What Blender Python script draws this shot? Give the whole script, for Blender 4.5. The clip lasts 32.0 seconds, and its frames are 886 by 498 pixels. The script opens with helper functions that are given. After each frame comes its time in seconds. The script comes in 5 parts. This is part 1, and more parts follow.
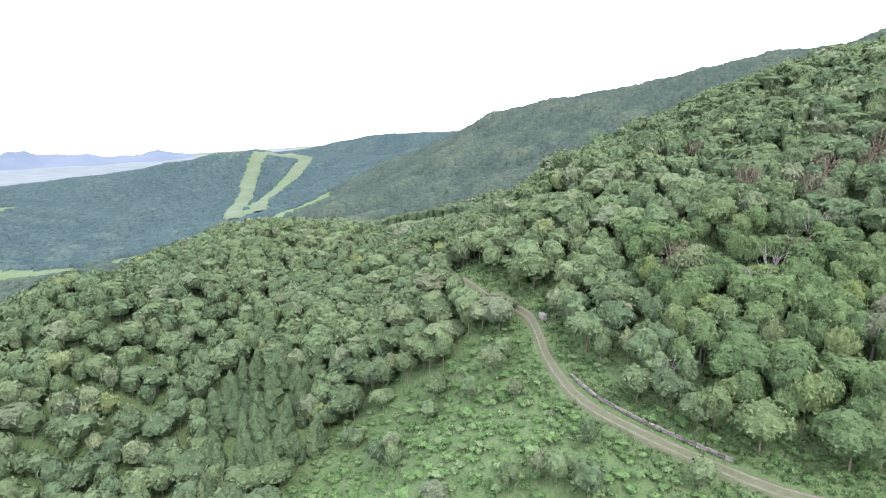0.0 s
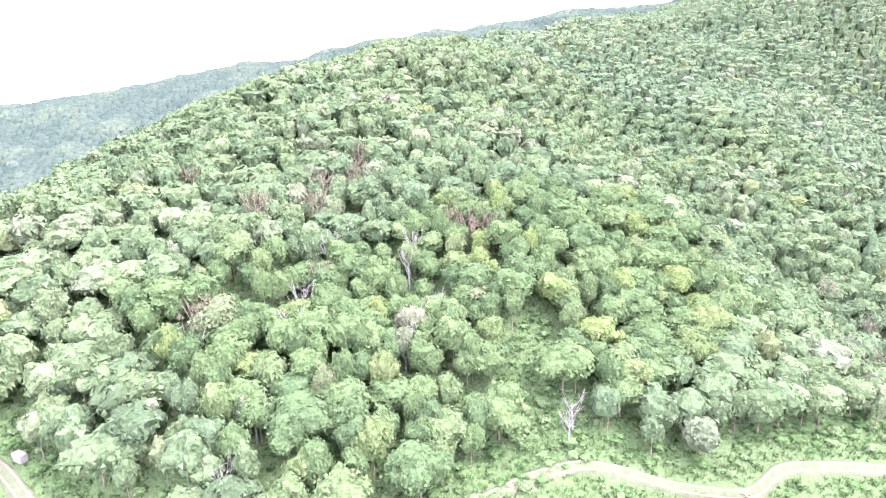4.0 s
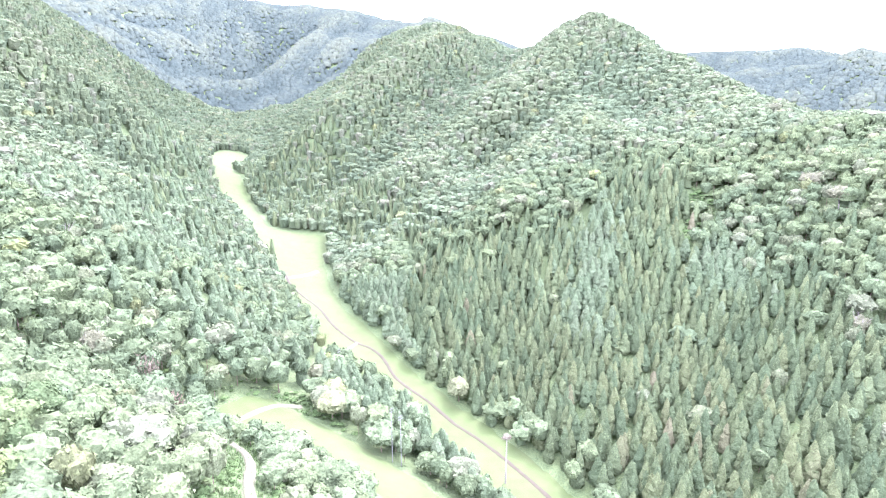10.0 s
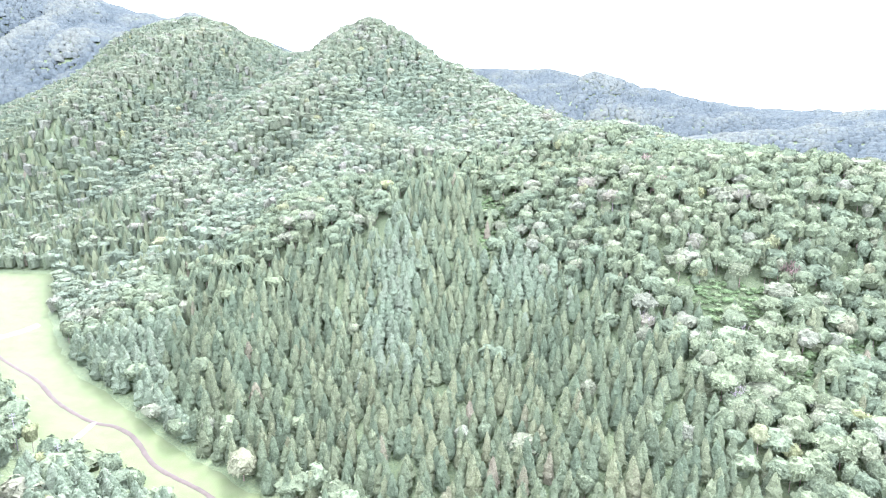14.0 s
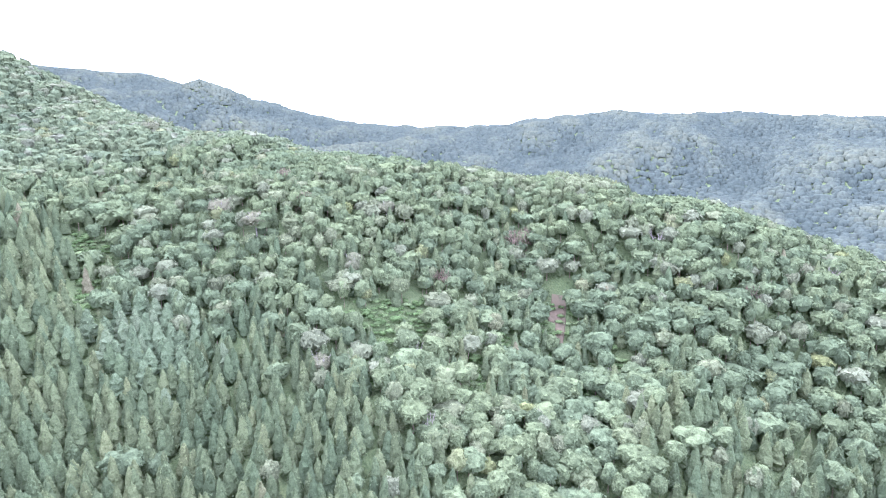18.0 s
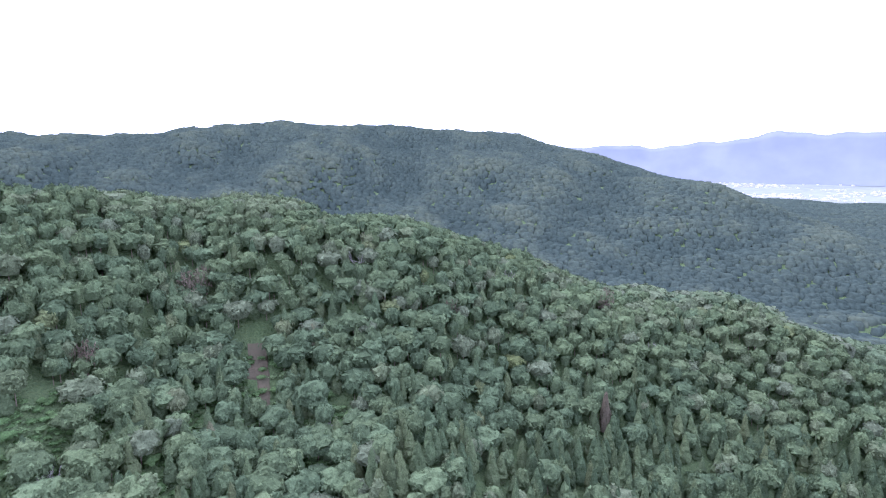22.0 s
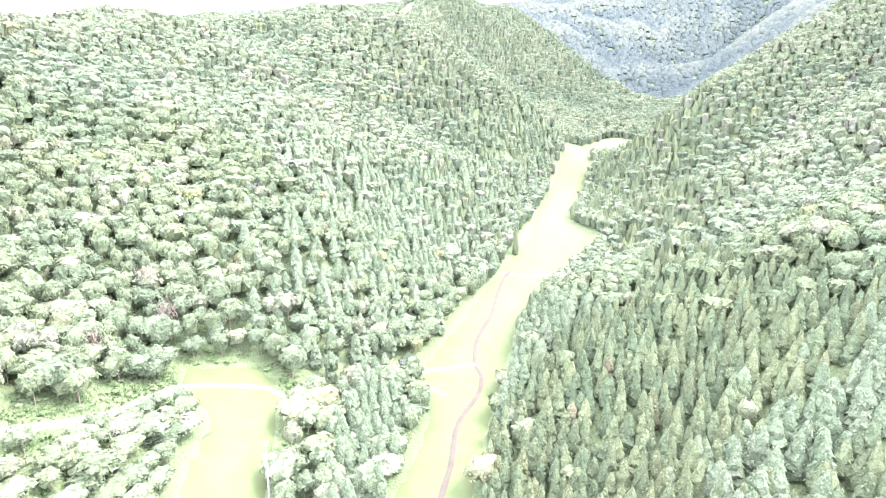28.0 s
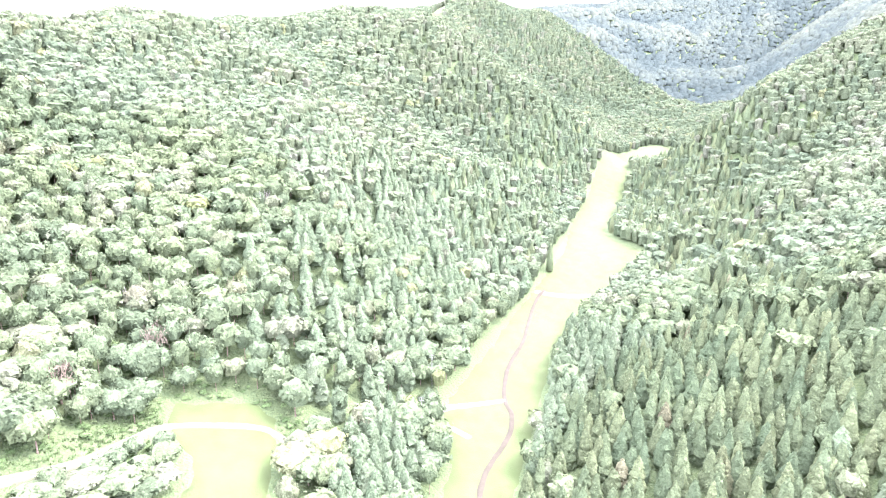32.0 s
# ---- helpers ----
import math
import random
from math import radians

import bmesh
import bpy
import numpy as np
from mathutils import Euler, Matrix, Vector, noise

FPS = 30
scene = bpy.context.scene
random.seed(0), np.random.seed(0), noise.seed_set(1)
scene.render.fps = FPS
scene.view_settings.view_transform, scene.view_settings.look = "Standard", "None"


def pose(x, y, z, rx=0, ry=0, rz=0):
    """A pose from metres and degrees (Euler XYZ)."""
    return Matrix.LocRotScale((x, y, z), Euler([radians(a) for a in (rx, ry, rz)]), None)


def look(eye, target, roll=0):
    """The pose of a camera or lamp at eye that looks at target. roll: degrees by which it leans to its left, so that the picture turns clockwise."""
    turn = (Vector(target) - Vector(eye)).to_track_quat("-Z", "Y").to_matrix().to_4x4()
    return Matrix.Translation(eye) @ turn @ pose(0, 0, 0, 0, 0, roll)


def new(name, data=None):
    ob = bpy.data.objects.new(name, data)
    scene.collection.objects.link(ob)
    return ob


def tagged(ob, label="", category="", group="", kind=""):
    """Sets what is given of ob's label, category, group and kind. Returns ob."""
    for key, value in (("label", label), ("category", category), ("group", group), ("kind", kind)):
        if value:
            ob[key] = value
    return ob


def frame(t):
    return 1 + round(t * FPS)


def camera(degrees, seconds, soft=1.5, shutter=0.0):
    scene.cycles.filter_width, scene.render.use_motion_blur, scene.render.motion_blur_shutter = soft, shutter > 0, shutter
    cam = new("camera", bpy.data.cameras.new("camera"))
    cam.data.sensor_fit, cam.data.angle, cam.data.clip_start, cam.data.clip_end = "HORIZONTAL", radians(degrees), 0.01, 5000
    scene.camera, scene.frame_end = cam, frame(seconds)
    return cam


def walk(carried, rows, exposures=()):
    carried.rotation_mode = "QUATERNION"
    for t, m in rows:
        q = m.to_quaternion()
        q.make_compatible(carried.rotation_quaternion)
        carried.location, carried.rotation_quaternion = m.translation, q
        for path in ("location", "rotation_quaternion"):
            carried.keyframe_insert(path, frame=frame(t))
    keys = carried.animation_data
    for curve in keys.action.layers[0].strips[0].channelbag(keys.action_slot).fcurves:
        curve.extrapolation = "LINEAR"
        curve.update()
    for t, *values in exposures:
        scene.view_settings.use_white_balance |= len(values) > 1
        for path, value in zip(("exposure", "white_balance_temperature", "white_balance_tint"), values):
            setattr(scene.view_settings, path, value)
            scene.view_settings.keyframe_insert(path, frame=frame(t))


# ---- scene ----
cam = camera(78.8, 32.0, soft=1.15)


def seen(x, y, z, yaw, pitch, roll):
    """A camera pose from a place, a heading to the left of +y, a rise and a lean, in degrees."""
    return Matrix.Translation((x, y, z)) @ pose(0, 0, 0, 0, 0, yaw) @ pose(0, 0, 0, 90 + pitch) @ pose(0, 0, 0, 0, 0, roll)


PATH = [
    (0.0, 52.89, -28.06, 116.32, 110.01, -13.15, -0.28),
    (0.5, 49.25, -29.94, 115.96, 103.43, -13.00, -0.19),
    (1.0, 45.49, -31.67, 115.50, 95.45, -12.78, -0.03),
    (1.5, 41.82, -32.88, 115.27, 87.14, -12.51, 0.05),
    (2.0, 37.96, -33.51, 115.34, 81.96, -12.41, 0.07),
    (2.5, 33.91, -34.05, 115.34, 77.92, -12.29, 0.06),
    (4.5, 21.66, -21.36, 121.61, 54.46, -13.92, -2.15),
    (5.0, 18.52, -20.10, 121.59, 47.38, -13.95, -1.91),
    (5.5, 15.37, -18.67, 121.39, 39.30, -13.87, -1.67),
    (6.0, 12.11, -17.04, 121.15, 32.25, -13.81, -1.44),
    (6.5, 8.98, -14.93, 120.96, 25.55, -13.73, -1.18),
    (7.0, 6.29, -12.67, 120.75, 19.23, -13.61, -0.99),
    (7.5, 3.87, -9.83, 120.47, 14.07, -13.42, -0.80),
    (8.0, 1.90, -6.94, 120.17, 9.81, -13.25, -0.73),
    (8.5, 0.55, -3.65, 119.96, 5.24, -13.07, -0.66),
    (9.0, 0.00, 0.00, 120.00, 0.00, -12.97, -0.62),
    (9.5, -0.34, 3.80, 119.96, -5.98, -12.80, -0.46),
    (10.0, -0.28, 7.75, 119.94, -13.38, -12.63, -0.40),
    (10.5, 0.11, 11.47, 119.62, -19.18, -12.44, -0.37),
    (11.0, 1.14, 15.58, 119.33, -21.88, -12.33, -0.41),
    (11.5, 2.62, 19.77, 119.00, -23.94, -12.23, -0.37),
    (12.0, 4.66, 23.70, 118.75, -25.80, -12.12, -0.39),
    (12.5, 7.31, 27.62, 118.78, -29.29, -12.03, -0.41),
    (13.0, 9.90, 31.73, 118.72, -33.39, -11.91, -0.30),
    (13.5, 12.62, 36.23, 118.36, -34.95, -11.78, -0.22),
    (15.5, 27.33, 53.98, 118.05, -35.79, -11.61, -0.04),
    (16.0, 30.91, 57.18, 118.26, -43.94, -11.41, -0.12),
    (16.5, 34.02, 60.89, 118.18, -55.84, -11.07, -0.35),
    (17.0, 37.09, 65.09, 118.05, -64.72, -10.85, -0.48),
    (17.5, 40.53, 69.43, 118.19, -69.97, -10.74, -0.56),
    (18.0, 44.55, 72.63, 118.39, -73.91, -10.71, -0.68),
    (18.5, 48.56, 75.23, 118.75, -79.81, -10.65, -0.84),
    (19.0, 52.46, 77.54, 119.37, -86.71, -10.63, -0.93),
    (19.5, 57.08, 79.71, 120.46, -96.40, -10.73, -0.94),
    (20.0, 61.83, 81.16, 120.95, -107.51, -10.63, -1.09),
    (20.5, 66.47, 82.10, 121.35, -113.69, -10.54, -1.16),
    (21.0, 71.10, 82.22, 121.73, -116.02, -10.48, -1.14),
    (21.5, 75.64, 81.32, 121.73, -113.77, -10.35, -1.10),
    (22.0, 80.02, 79.55, 121.48, -107.78, -10.21, -0.99),
    (22.5, 84.32, 77.91, 120.93, -99.51, -10.05, -0.69),
    (23.0, 89.35, 76.54, 119.30, -85.90, -9.81, -0.20),
    (23.5, 94.12, 74.89, 117.75, -67.69, -9.74, 0.40),
    (24.0, 99.77, 73.40, 116.94, -47.97, -10.15, 0.98),
    (24.5, 105.68, 72.45, 116.62, -31.57, -10.78, 1.21),
    (25.0, 110.41, 72.53, 116.82, -18.15, -11.45, 1.39),
    (25.5, 113.96, 73.83, 116.89, -4.63, -12.15, 1.59),
    (26.0, 117.11, 75.50, 117.15, 7.18, -12.79, 1.73),
    (26.5, 119.64, 77.50, 117.57, 18.66, -13.45, 1.70),
    (28.5, 127.11, 92.72, 112.52, 37.30, -13.17, -0.15),
    (29.0, 126.19, 95.15, 112.52, 37.19, -13.09, -0.11),
    (29.5, 124.73, 97.51, 112.34, 37.43, -13.01, -0.05),
    (30.0, 122.74, 99.89, 112.07, 37.45, -12.87, 0.02),
    (30.5, 120.50, 102.52, 111.93, 37.90, -12.79, 0.03),
    (31.0, 117.86, 105.25, 111.94, 38.75, -12.74, 0.03),
    (31.5, 114.93, 107.87, 111.84, 39.34, -12.64, 0.06),
    (32.0, 111.53, 110.42, 111.65, 39.45, -12.55, 0.14),
]
EXPOSURES = [
    (0.0, 1.46, 5700, 20),
    (1.0, 1.83, 5700, 22),
    (2.5, 2.50, 5650, 28),
    (4.5, 3.02, 5650, 35),
    (6.0, 3.12, 5600, 39),
    (9.0, 3.24, 5500, 43),
    (11.0, 3.18, 5450, 47),
    (13.0, 3.18, 5400, 48),
    (16.0, 3.02, 5350, 48),
    (18.0, 2.62, 5250, 45),
    (19.5, 1.92, 5150, 41),
    (21.0, 1.32, 5000, 37),
    (22.5, 1.25, 5050, 37),
    (23.5, 1.50, 5250, 39),
    (24.5, 2.20, 5400, 40),
    (25.0, 2.60, 5500, 42),
    (26.0, 3.25, 5650, 46),
    (28.5, 3.42, 5700, 44),
    (32.0, 3.42, 5700, 44),
]
walk(cam, [(t, seen(*row)) for t, *row in PATH], EXPOSURES)

# ---- light: a bright hazy sky and a soft sun from over the north-eastern ridge ----
SUN_ELEVATION, SUN_TURN = radians(54), radians(44)
world = bpy.data.worlds.new("sky")
scene.world = world
world.use_nodes = True
wn, wl = world.node_tree.nodes, world.node_tree.links
wn.clear()
sky = wn.new("ShaderNodeTexSky")
sky.sky_type, sky.sun_disc = "NISHITA", False
sky.sun_elevation, sky.sun_rotation = SUN_ELEVATION, SUN_TURN
sky.air_density, sky.dust_density, sky.ozone_density = 1.0, 3.0, 1.0
cloud = wn.new("ShaderNodeMix")
cloud.data_type = "RGBA"
cloud.inputs["Factor"].default_value = 0.72
cloud.inputs["B"].default_value = (15.0, 15.2, 15.6, 1)
back, wout = wn.new("ShaderNodeBackground"), wn.new("ShaderNodeOutputWorld")
back.inputs["Strength"].default_value = 0.14
wl.new(sky.outputs[0], cloud.inputs["A"])
wl.new(cloud.outputs["Result"], back.inputs["Color"])
wl.new(back.outputs[0], wout.inputs["Surface"])

sun = new("sun", bpy.data.lights.new("sun", "SUN"))
sun.data.energy, sun.data.angle, sun.data.color = 1.5, radians(12), (1.0, 0.95, 0.86)
sun_from = Vector((math.sin(SUN_TURN) * math.cos(SUN_ELEVATION), math.cos(SUN_TURN) * math.cos(SUN_ELEVATION), math.sin(SUN_ELEVATION)))
sun.matrix_world = look(sun_from * 3000, (0, 0, 0))


# ---- materials ----
def surface(name, colors, scales, rough=0.8, bump=0.0, bump_scale=1.0, attr="", island=0.0, per_object=0.0, metal=0.0, sheen=0.0):
    """A node material: two scales of noise between base colours, with an optional tint attribute, random steps and relief."""
    m = bpy.data.materials.new(name)
    m.use_nodes = True
    n, l = m.node_tree.nodes, m.node_tree.links
    n.clear()
    out, bsdf = n.new("ShaderNodeOutputMaterial"), n.new("ShaderNodeBsdfPrincipled")
    bsdf.inputs["Roughness"].default_value = rough
    bsdf.inputs["Metallic"].default_value = metal
    bsdf.inputs["Specular IOR Level"].default_value = 0.25
    place = n.new("ShaderNodeNewGeometry")

    def noise_at(scale, detail=3.0):
        tex = n.new("ShaderNodeTexNoise")
        tex.inputs["Scale"].default_value, tex.inputs["Detail"].default_value = scale, detail
        l.new(place.outputs["Position"], tex.inputs["Vector"])
        return tex.outputs["Fac"]

    def ramp(fac, a, b, lo=0.35, hi=0.65):
        r = n.new("ShaderNodeValToRGB")
        r.color_ramp.elements[0].position, r.color_ramp.elements[1].position = lo, hi
        r.color_ramp.elements[0].color, r.color_ramp.elements[1].color = (*a, 1), (*b, 1)
        l.new(fac, r.inputs["Fac"])
        return r.outputs["Color"]

    def mix(fac, a, b):
        x = n.new("ShaderNodeMix")
        x.data_type = "RGBA"
        if isinstance(fac, float):
            x.inputs["Factor"].default_value = fac
        else:
            l.new(fac, x.inputs["Factor"])
        l.new(a, x.inputs["A"])
        l.new(b, x.inputs["B"])
        return x.outputs["Result"]

    def scaled(color, fac, lo, hi):
        ranged = n.new("ShaderNodeMapRange")
        ranged.inputs["To Min"].default_value, ranged.inputs["To Max"].default_value = lo, hi
        l.new(fac, ranged.inputs["Value"])
        hsv = n.new("ShaderNodeHueSaturation")
        l.new(color, hsv.inputs["Color"])
        l.new(ranged.outputs["Result"], hsv.inputs["Value"])
        return hsv.outputs["Color"]

    color = ramp(noise_at(scales[0]), colors[0], colors[1])
    if len(colors) > 2:
        fac = noise_at(scales[1])
        if attr:
            given = n.new("ShaderNodeAttribute")
            given.attribute_name = attr
            fac = given.outputs["Fac"]
        color = mix(fac, color, ramp(noise_at(scales[0] * 1.7), colors[2], colors[-1]))
    if island:
        color = scaled(color, place.outputs["Random Per Island"], 1 - island, 1 + island)
    if per_object:
        info = n.new("ShaderNodeObjectInfo")
        color = scaled(color, info.outputs["Random"], 1 - per_object, 1 + per_object)
    l.new(color, bsdf.inputs["Base Color"])
    if bump:
        b = n.new("ShaderNodeBump")
        b.inputs["Strength"].default_value, b.inputs["Distance"].default_value = bump, 1.0 / bump_scale
        l.new(noise_at(bump_scale, 4.0), b.inputs["Height"])
        l.new(b.outputs["Normal"], bsdf.inputs["Normal"])
    l.new(bsdf.outputs[0], out.inputs["Surface"])
    return m


def foliage(name, stops, single=False, grain=1.6, island=0.26, passing=0.2, relief=0.6):
    """Leaves: base colours picked along a row by the tree's own tint, broken up by grain, with light passing through them."""
    m = bpy.data.materials.new(name)
    m.use_nodes = True
    n, l = m.node_tree.nodes, m.node_tree.links
    n.clear()
    place = n.new("ShaderNodeNewGeometry")
    if single:
        tint = n.new("ShaderNodeObjectInfo").outputs["Random"]
    else:
        given = n.new("ShaderNodeAttribute")
        given.attribute_name = "tint"
        tint = given.outputs["Fac"]
    ramp = n.new("ShaderNodeValToRGB")
    for k, (at, color) in enumerate(stops):
        e = ramp.color_ramp.elements[k] if k < 2 else ramp.color_ramp.elements.new(at)
        e.position, e.color = at, (*color, 1)
    l.new(tint, ramp.inputs["Fac"])
    value = None
    for source, lo, hi in ((place.outputs["Random Per Island"], 1 - island, 1 + island), (None, 0.8, 1.2)):
        ranged = n.new("ShaderNodeMapRange")
        ranged.inputs["To Min"].default_value, ranged.inputs["To Max"].default_value = lo, hi
        if source is None:
            tex = n.new("ShaderNodeTexNoise")
            tex.inputs["Scale"].default_value, tex.inputs["Detail"].default_value = grain, 4.0
            l.new(place.outputs["Position"], tex.inputs["Vector"])
            source = tex.outputs["Fac"]
            ranged.inputs["From Min"].default_value, ranged.inputs["From Max"].default_value = 0.3, 0.7
            sprays = n.new("ShaderNodeTexVoronoi")
            sprays.inputs["Scale"].default_value = grain * 0.6
            bend = n.new("ShaderNodeVectorMath")
            bend.operation = "MULTIPLY_ADD"
            bend.inputs[1].default_value = (0.9 / grain, 0.9 / grain, 0.9 / grain)
            l.new(tex.outputs["Color"], bend.inputs[0])
            l.new(place.outputs["Position"], bend.inputs[2])
            l.new(bend.outputs[0], sprays.inputs["Vector"])
            height = n.new("ShaderNodeMath")
            height.operation = "MULTIPLY_ADD"
            height.inputs[1].default_value = -0.9
            l.new(sprays.outputs["Distance"], height.inputs[0])
            l.new(source, height.inputs[2])
            bump = n.new("ShaderNodeBump")
            bump.inputs["Strength"].default_value, bump.inputs["Distance"].default_value = relief, 1.0 / grain
            l.new(height.outputs[0], bump.inputs["Height"])
        l.new(source, ranged.inputs["Value"])
        if value is None:
            value = ranged.outputs["Result"]
        else:
            times = n.new("ShaderNodeMath")
            times.operation = "MULTIPLY"
            l.new(value, times.inputs[0])
            l.new(ranged.outputs["Result"], times.inputs[1])
            value = times.outputs[0]
    hsv = n.new("ShaderNodeHueSaturation")
    l.new(ramp.outputs["Color"], hsv.inputs["Color"])
    l.new(value, hsv.inputs["Value"])
    lit, glow, mix, out = n.new("ShaderNodeBsdfDiffuse"), n.new("ShaderNodeBsdfTranslucent"), n.new("ShaderNodeMixShader"), n.new("ShaderNodeOutputMaterial")
    for b in (lit, glow):
        l.new(hsv.outputs["Color"], b.inputs["Color"])
        l.new(bump.outputs["Normal"], b.inputs["Normal"])
    mix.inputs["Fac"].default_value = passing
    l.new(lit.outputs[0], mix.inputs[1])
    l.new(glow.outputs[0], mix.inputs[2])
    l.new(mix.outputs[0], out.inputs["Surface"])
    return m


LEAF_STOPS = [(0.0, (0.071, 0.100, 0.050)), (0.45, (0.091, 0.121, 0.055)), (0.68, (0.103, 0.126, 0.064)), (0.8, (0.106, 0.127, 0.072)), (0.9, (0.117, 0.142, 0.053)), (1.0, (0.115, 0.129, 0.080))]
# LEAF_STOPS with more blue: distance haze put into the leaves' colour.
HAZED_LEAF_STOPS = [(0.0, (0.073, 0.102, 0.055)), (0.45, (0.094, 0.122, 0.061)), (0.68, (0.107, 0.127, 0.071)), (0.8, (0.110, 0.128, 0.080)), (0.9, (0.120, 0.142, 0.059)), (1.0, (0.118, 0.129, 0.089))]
LEAF_ONE_STOPS = [(0.0, (0.063, 0.094, 0.041)), (0.6, (0.081, 0.115, 0.046)), (0.86, (0.089, 0.119, 0.051)), (0.95, (0.102, 0.132, 0.045)), (1.0, (0.100, 0.120, 0.059))]
CEDAR_STOPS = [(0.0, (0.066, 0.096, 0.047)), (0.5, (0.089, 0.119, 0.055)), (0.92, (0.110, 0.134, 0.060)), (1.0, (0.123, 0.124, 0.068))]
LARCH_STOPS = [(0.0, (0.086, 0.123, 0.063)), (0.6, (0.099, 0.137, 0.071)), (1.0, (0.110, 0.145, 0.078))]
# Bluish for distance: the haze before far woods is put into their colour.
FAR_HAZE_STOPS = [(0.0, (0.034, 0.047, 0.037)), (0.45, (0.043, 0.057, 0.043)), (0.75, (0.052, 0.066, 0.046)), (1.0, (0.062, 0.075, 0.049))]
SHRUB_STOPS = [(0.0, (0.067, 0.111, 0.039)), (0.6, (0.088, 0.139, 0.050)), (1.0, (0.110, 0.150, 0.066))]
DEAD_STOPS = [(0.0, (0.086, 0.072, 0.046)), (0.6, (0.104, 0.092, 0.060)), (1.0, (0.120, 0.114, 0.078))]
PALE_STOPS = [(0.0, (0.089, 0.103, 0.057)), (0.6, (0.103, 0.111, 0.063)), (1.0, (0.115, 0.120, 0.072))]
BROADLEAF, BROADLEAF_ONE = foliage("broadleaf_leaves", LEAF_STOPS, False, 2.2), foliage("broadleaf_leaves_of_one", LEAF_ONE_STOPS, True, 2.6)
CEDAR, CEDAR_ONE = foliage("cedar_needles", CEDAR_STOPS, False, 2.2, 0.24, 0.25), foliage("cedar_needles_of_one", CEDAR_STOPS, True, 2.2, 0.24, 0.25)
LARCH, LARCH_ONE = foliage("larch_needles", LARCH_STOPS, False, 2.2, 0.2, 0.25), foliage("larch_needles_of_one", LARCH_STOPS, True, 2.2, 0.2, 0.25)
DISTANT = foliage("distant_hazed_leaves", FAR_HAZE_STOPS, False, 0.25, 0.06, 0.05, 0.15)
# Bluer still: haze before the western hills is painted into the leaves.
DISTANT_BLUE_HAZE = foliage("distant_blue_haze_leaves", [(0.0, (0.034, 0.051, 0.050)), (0.6, (0.046, 0.066, 0.060)), (1.0, (0.064, 0.084, 0.064))], False, 0.4, 0.1, 0.05, 0.35)
BROADLEAF_HAZED = foliage("hazed_broadleaf_leaves", HAZED_LEAF_STOPS, False, 1.2, 0.2)
SHRUB = foliage("shrub_leaves", SHRUB_STOPS, False, 2.5, 0.3)
DEADLEAF = foliage("withered_leaves", DEAD_STOPS, True, 2.0, 0.3)
PALELEAF = foliage("pale_leaves", PALE_STOPS, True, 2.0, 0.25)
BARK = surface("bark", [(0.112, 0.086, 0.056), (0.182, 0.151, 0.105)], (3.0, 0.3), 0.9, 0.4, 6.0)
PALEBARK = surface("bleached_wood", [(0.115, 0.108, 0.090), (0.175, 0.165, 0.142)], (2.0, 0.3), 0.85, 0.3, 6.0)
FLOOR = surface("undergrowth", [(0.042, 0.074, 0.025), (0.074, 0.110, 0.036), (0.050, 0.076, 0.027), (0.086, 0.112, 0.043)], (1.2, 0.08), 0.95, 1.0, 1.2)
MEADOW = surface("meadow_grass", [(0.038, 0.062, 0.014), (0.048, 0.073, 0.018), (0.044, 0.064, 0.018), (0.060, 0.075, 0.027)], (0.12, 0.02), 0.95, 0.4, 2.5)
DIRT = surface("dirt_ruts", [(0.092, 0.080, 0.056), (0.131, 0.116, 0.083), (0.082, 0.075, 0.048), (0.112, 0.102, 0.070)], (0.5, 0.08), 0.95, 0.3, 3.0)
GRASSY = surface("grassy_road", [(0.056, 0.067, 0.030), (0.083, 0.085, 0.047), (0.053, 0.069, 0.027), (0.090, 0.089, 0.053)], (0.6, 0.06), 0.95, 0.5, 3.0)
MUD = surface("brown_earth_track", [(0.033, 0.029, 0.017), (0.045, 0.040, 0.024), (0.035, 0.036, 0.017), (0.049, 0.044, 0.026)], (0.3, 0.08), 0.95, 0.3, 3.0)
GRAVEL = surface("pale_gravel", [(0.070, 0.067, 0.050), (0.094, 0.090, 0.068)], (0.4, 0.1), 0.95, 0.3, 4.0)
EARTH = surface("bare_earth", [(0.074, 0.056, 0.034), (0.104, 0.080, 0.050), (0.064, 0.070, 0.036), (0.088, 0.082, 0.046)], (0.25, 0.05), 0.95, 0.5, 1.5)

PALE_GRASS = surface("field_grass", [(0.052, 0.076, 0.035), (0.068, 0.090, 0.043), (0.060, 0.076, 0.038), (0.080, 0.092, 0.050)], (0.03, 0.01), 0.95)

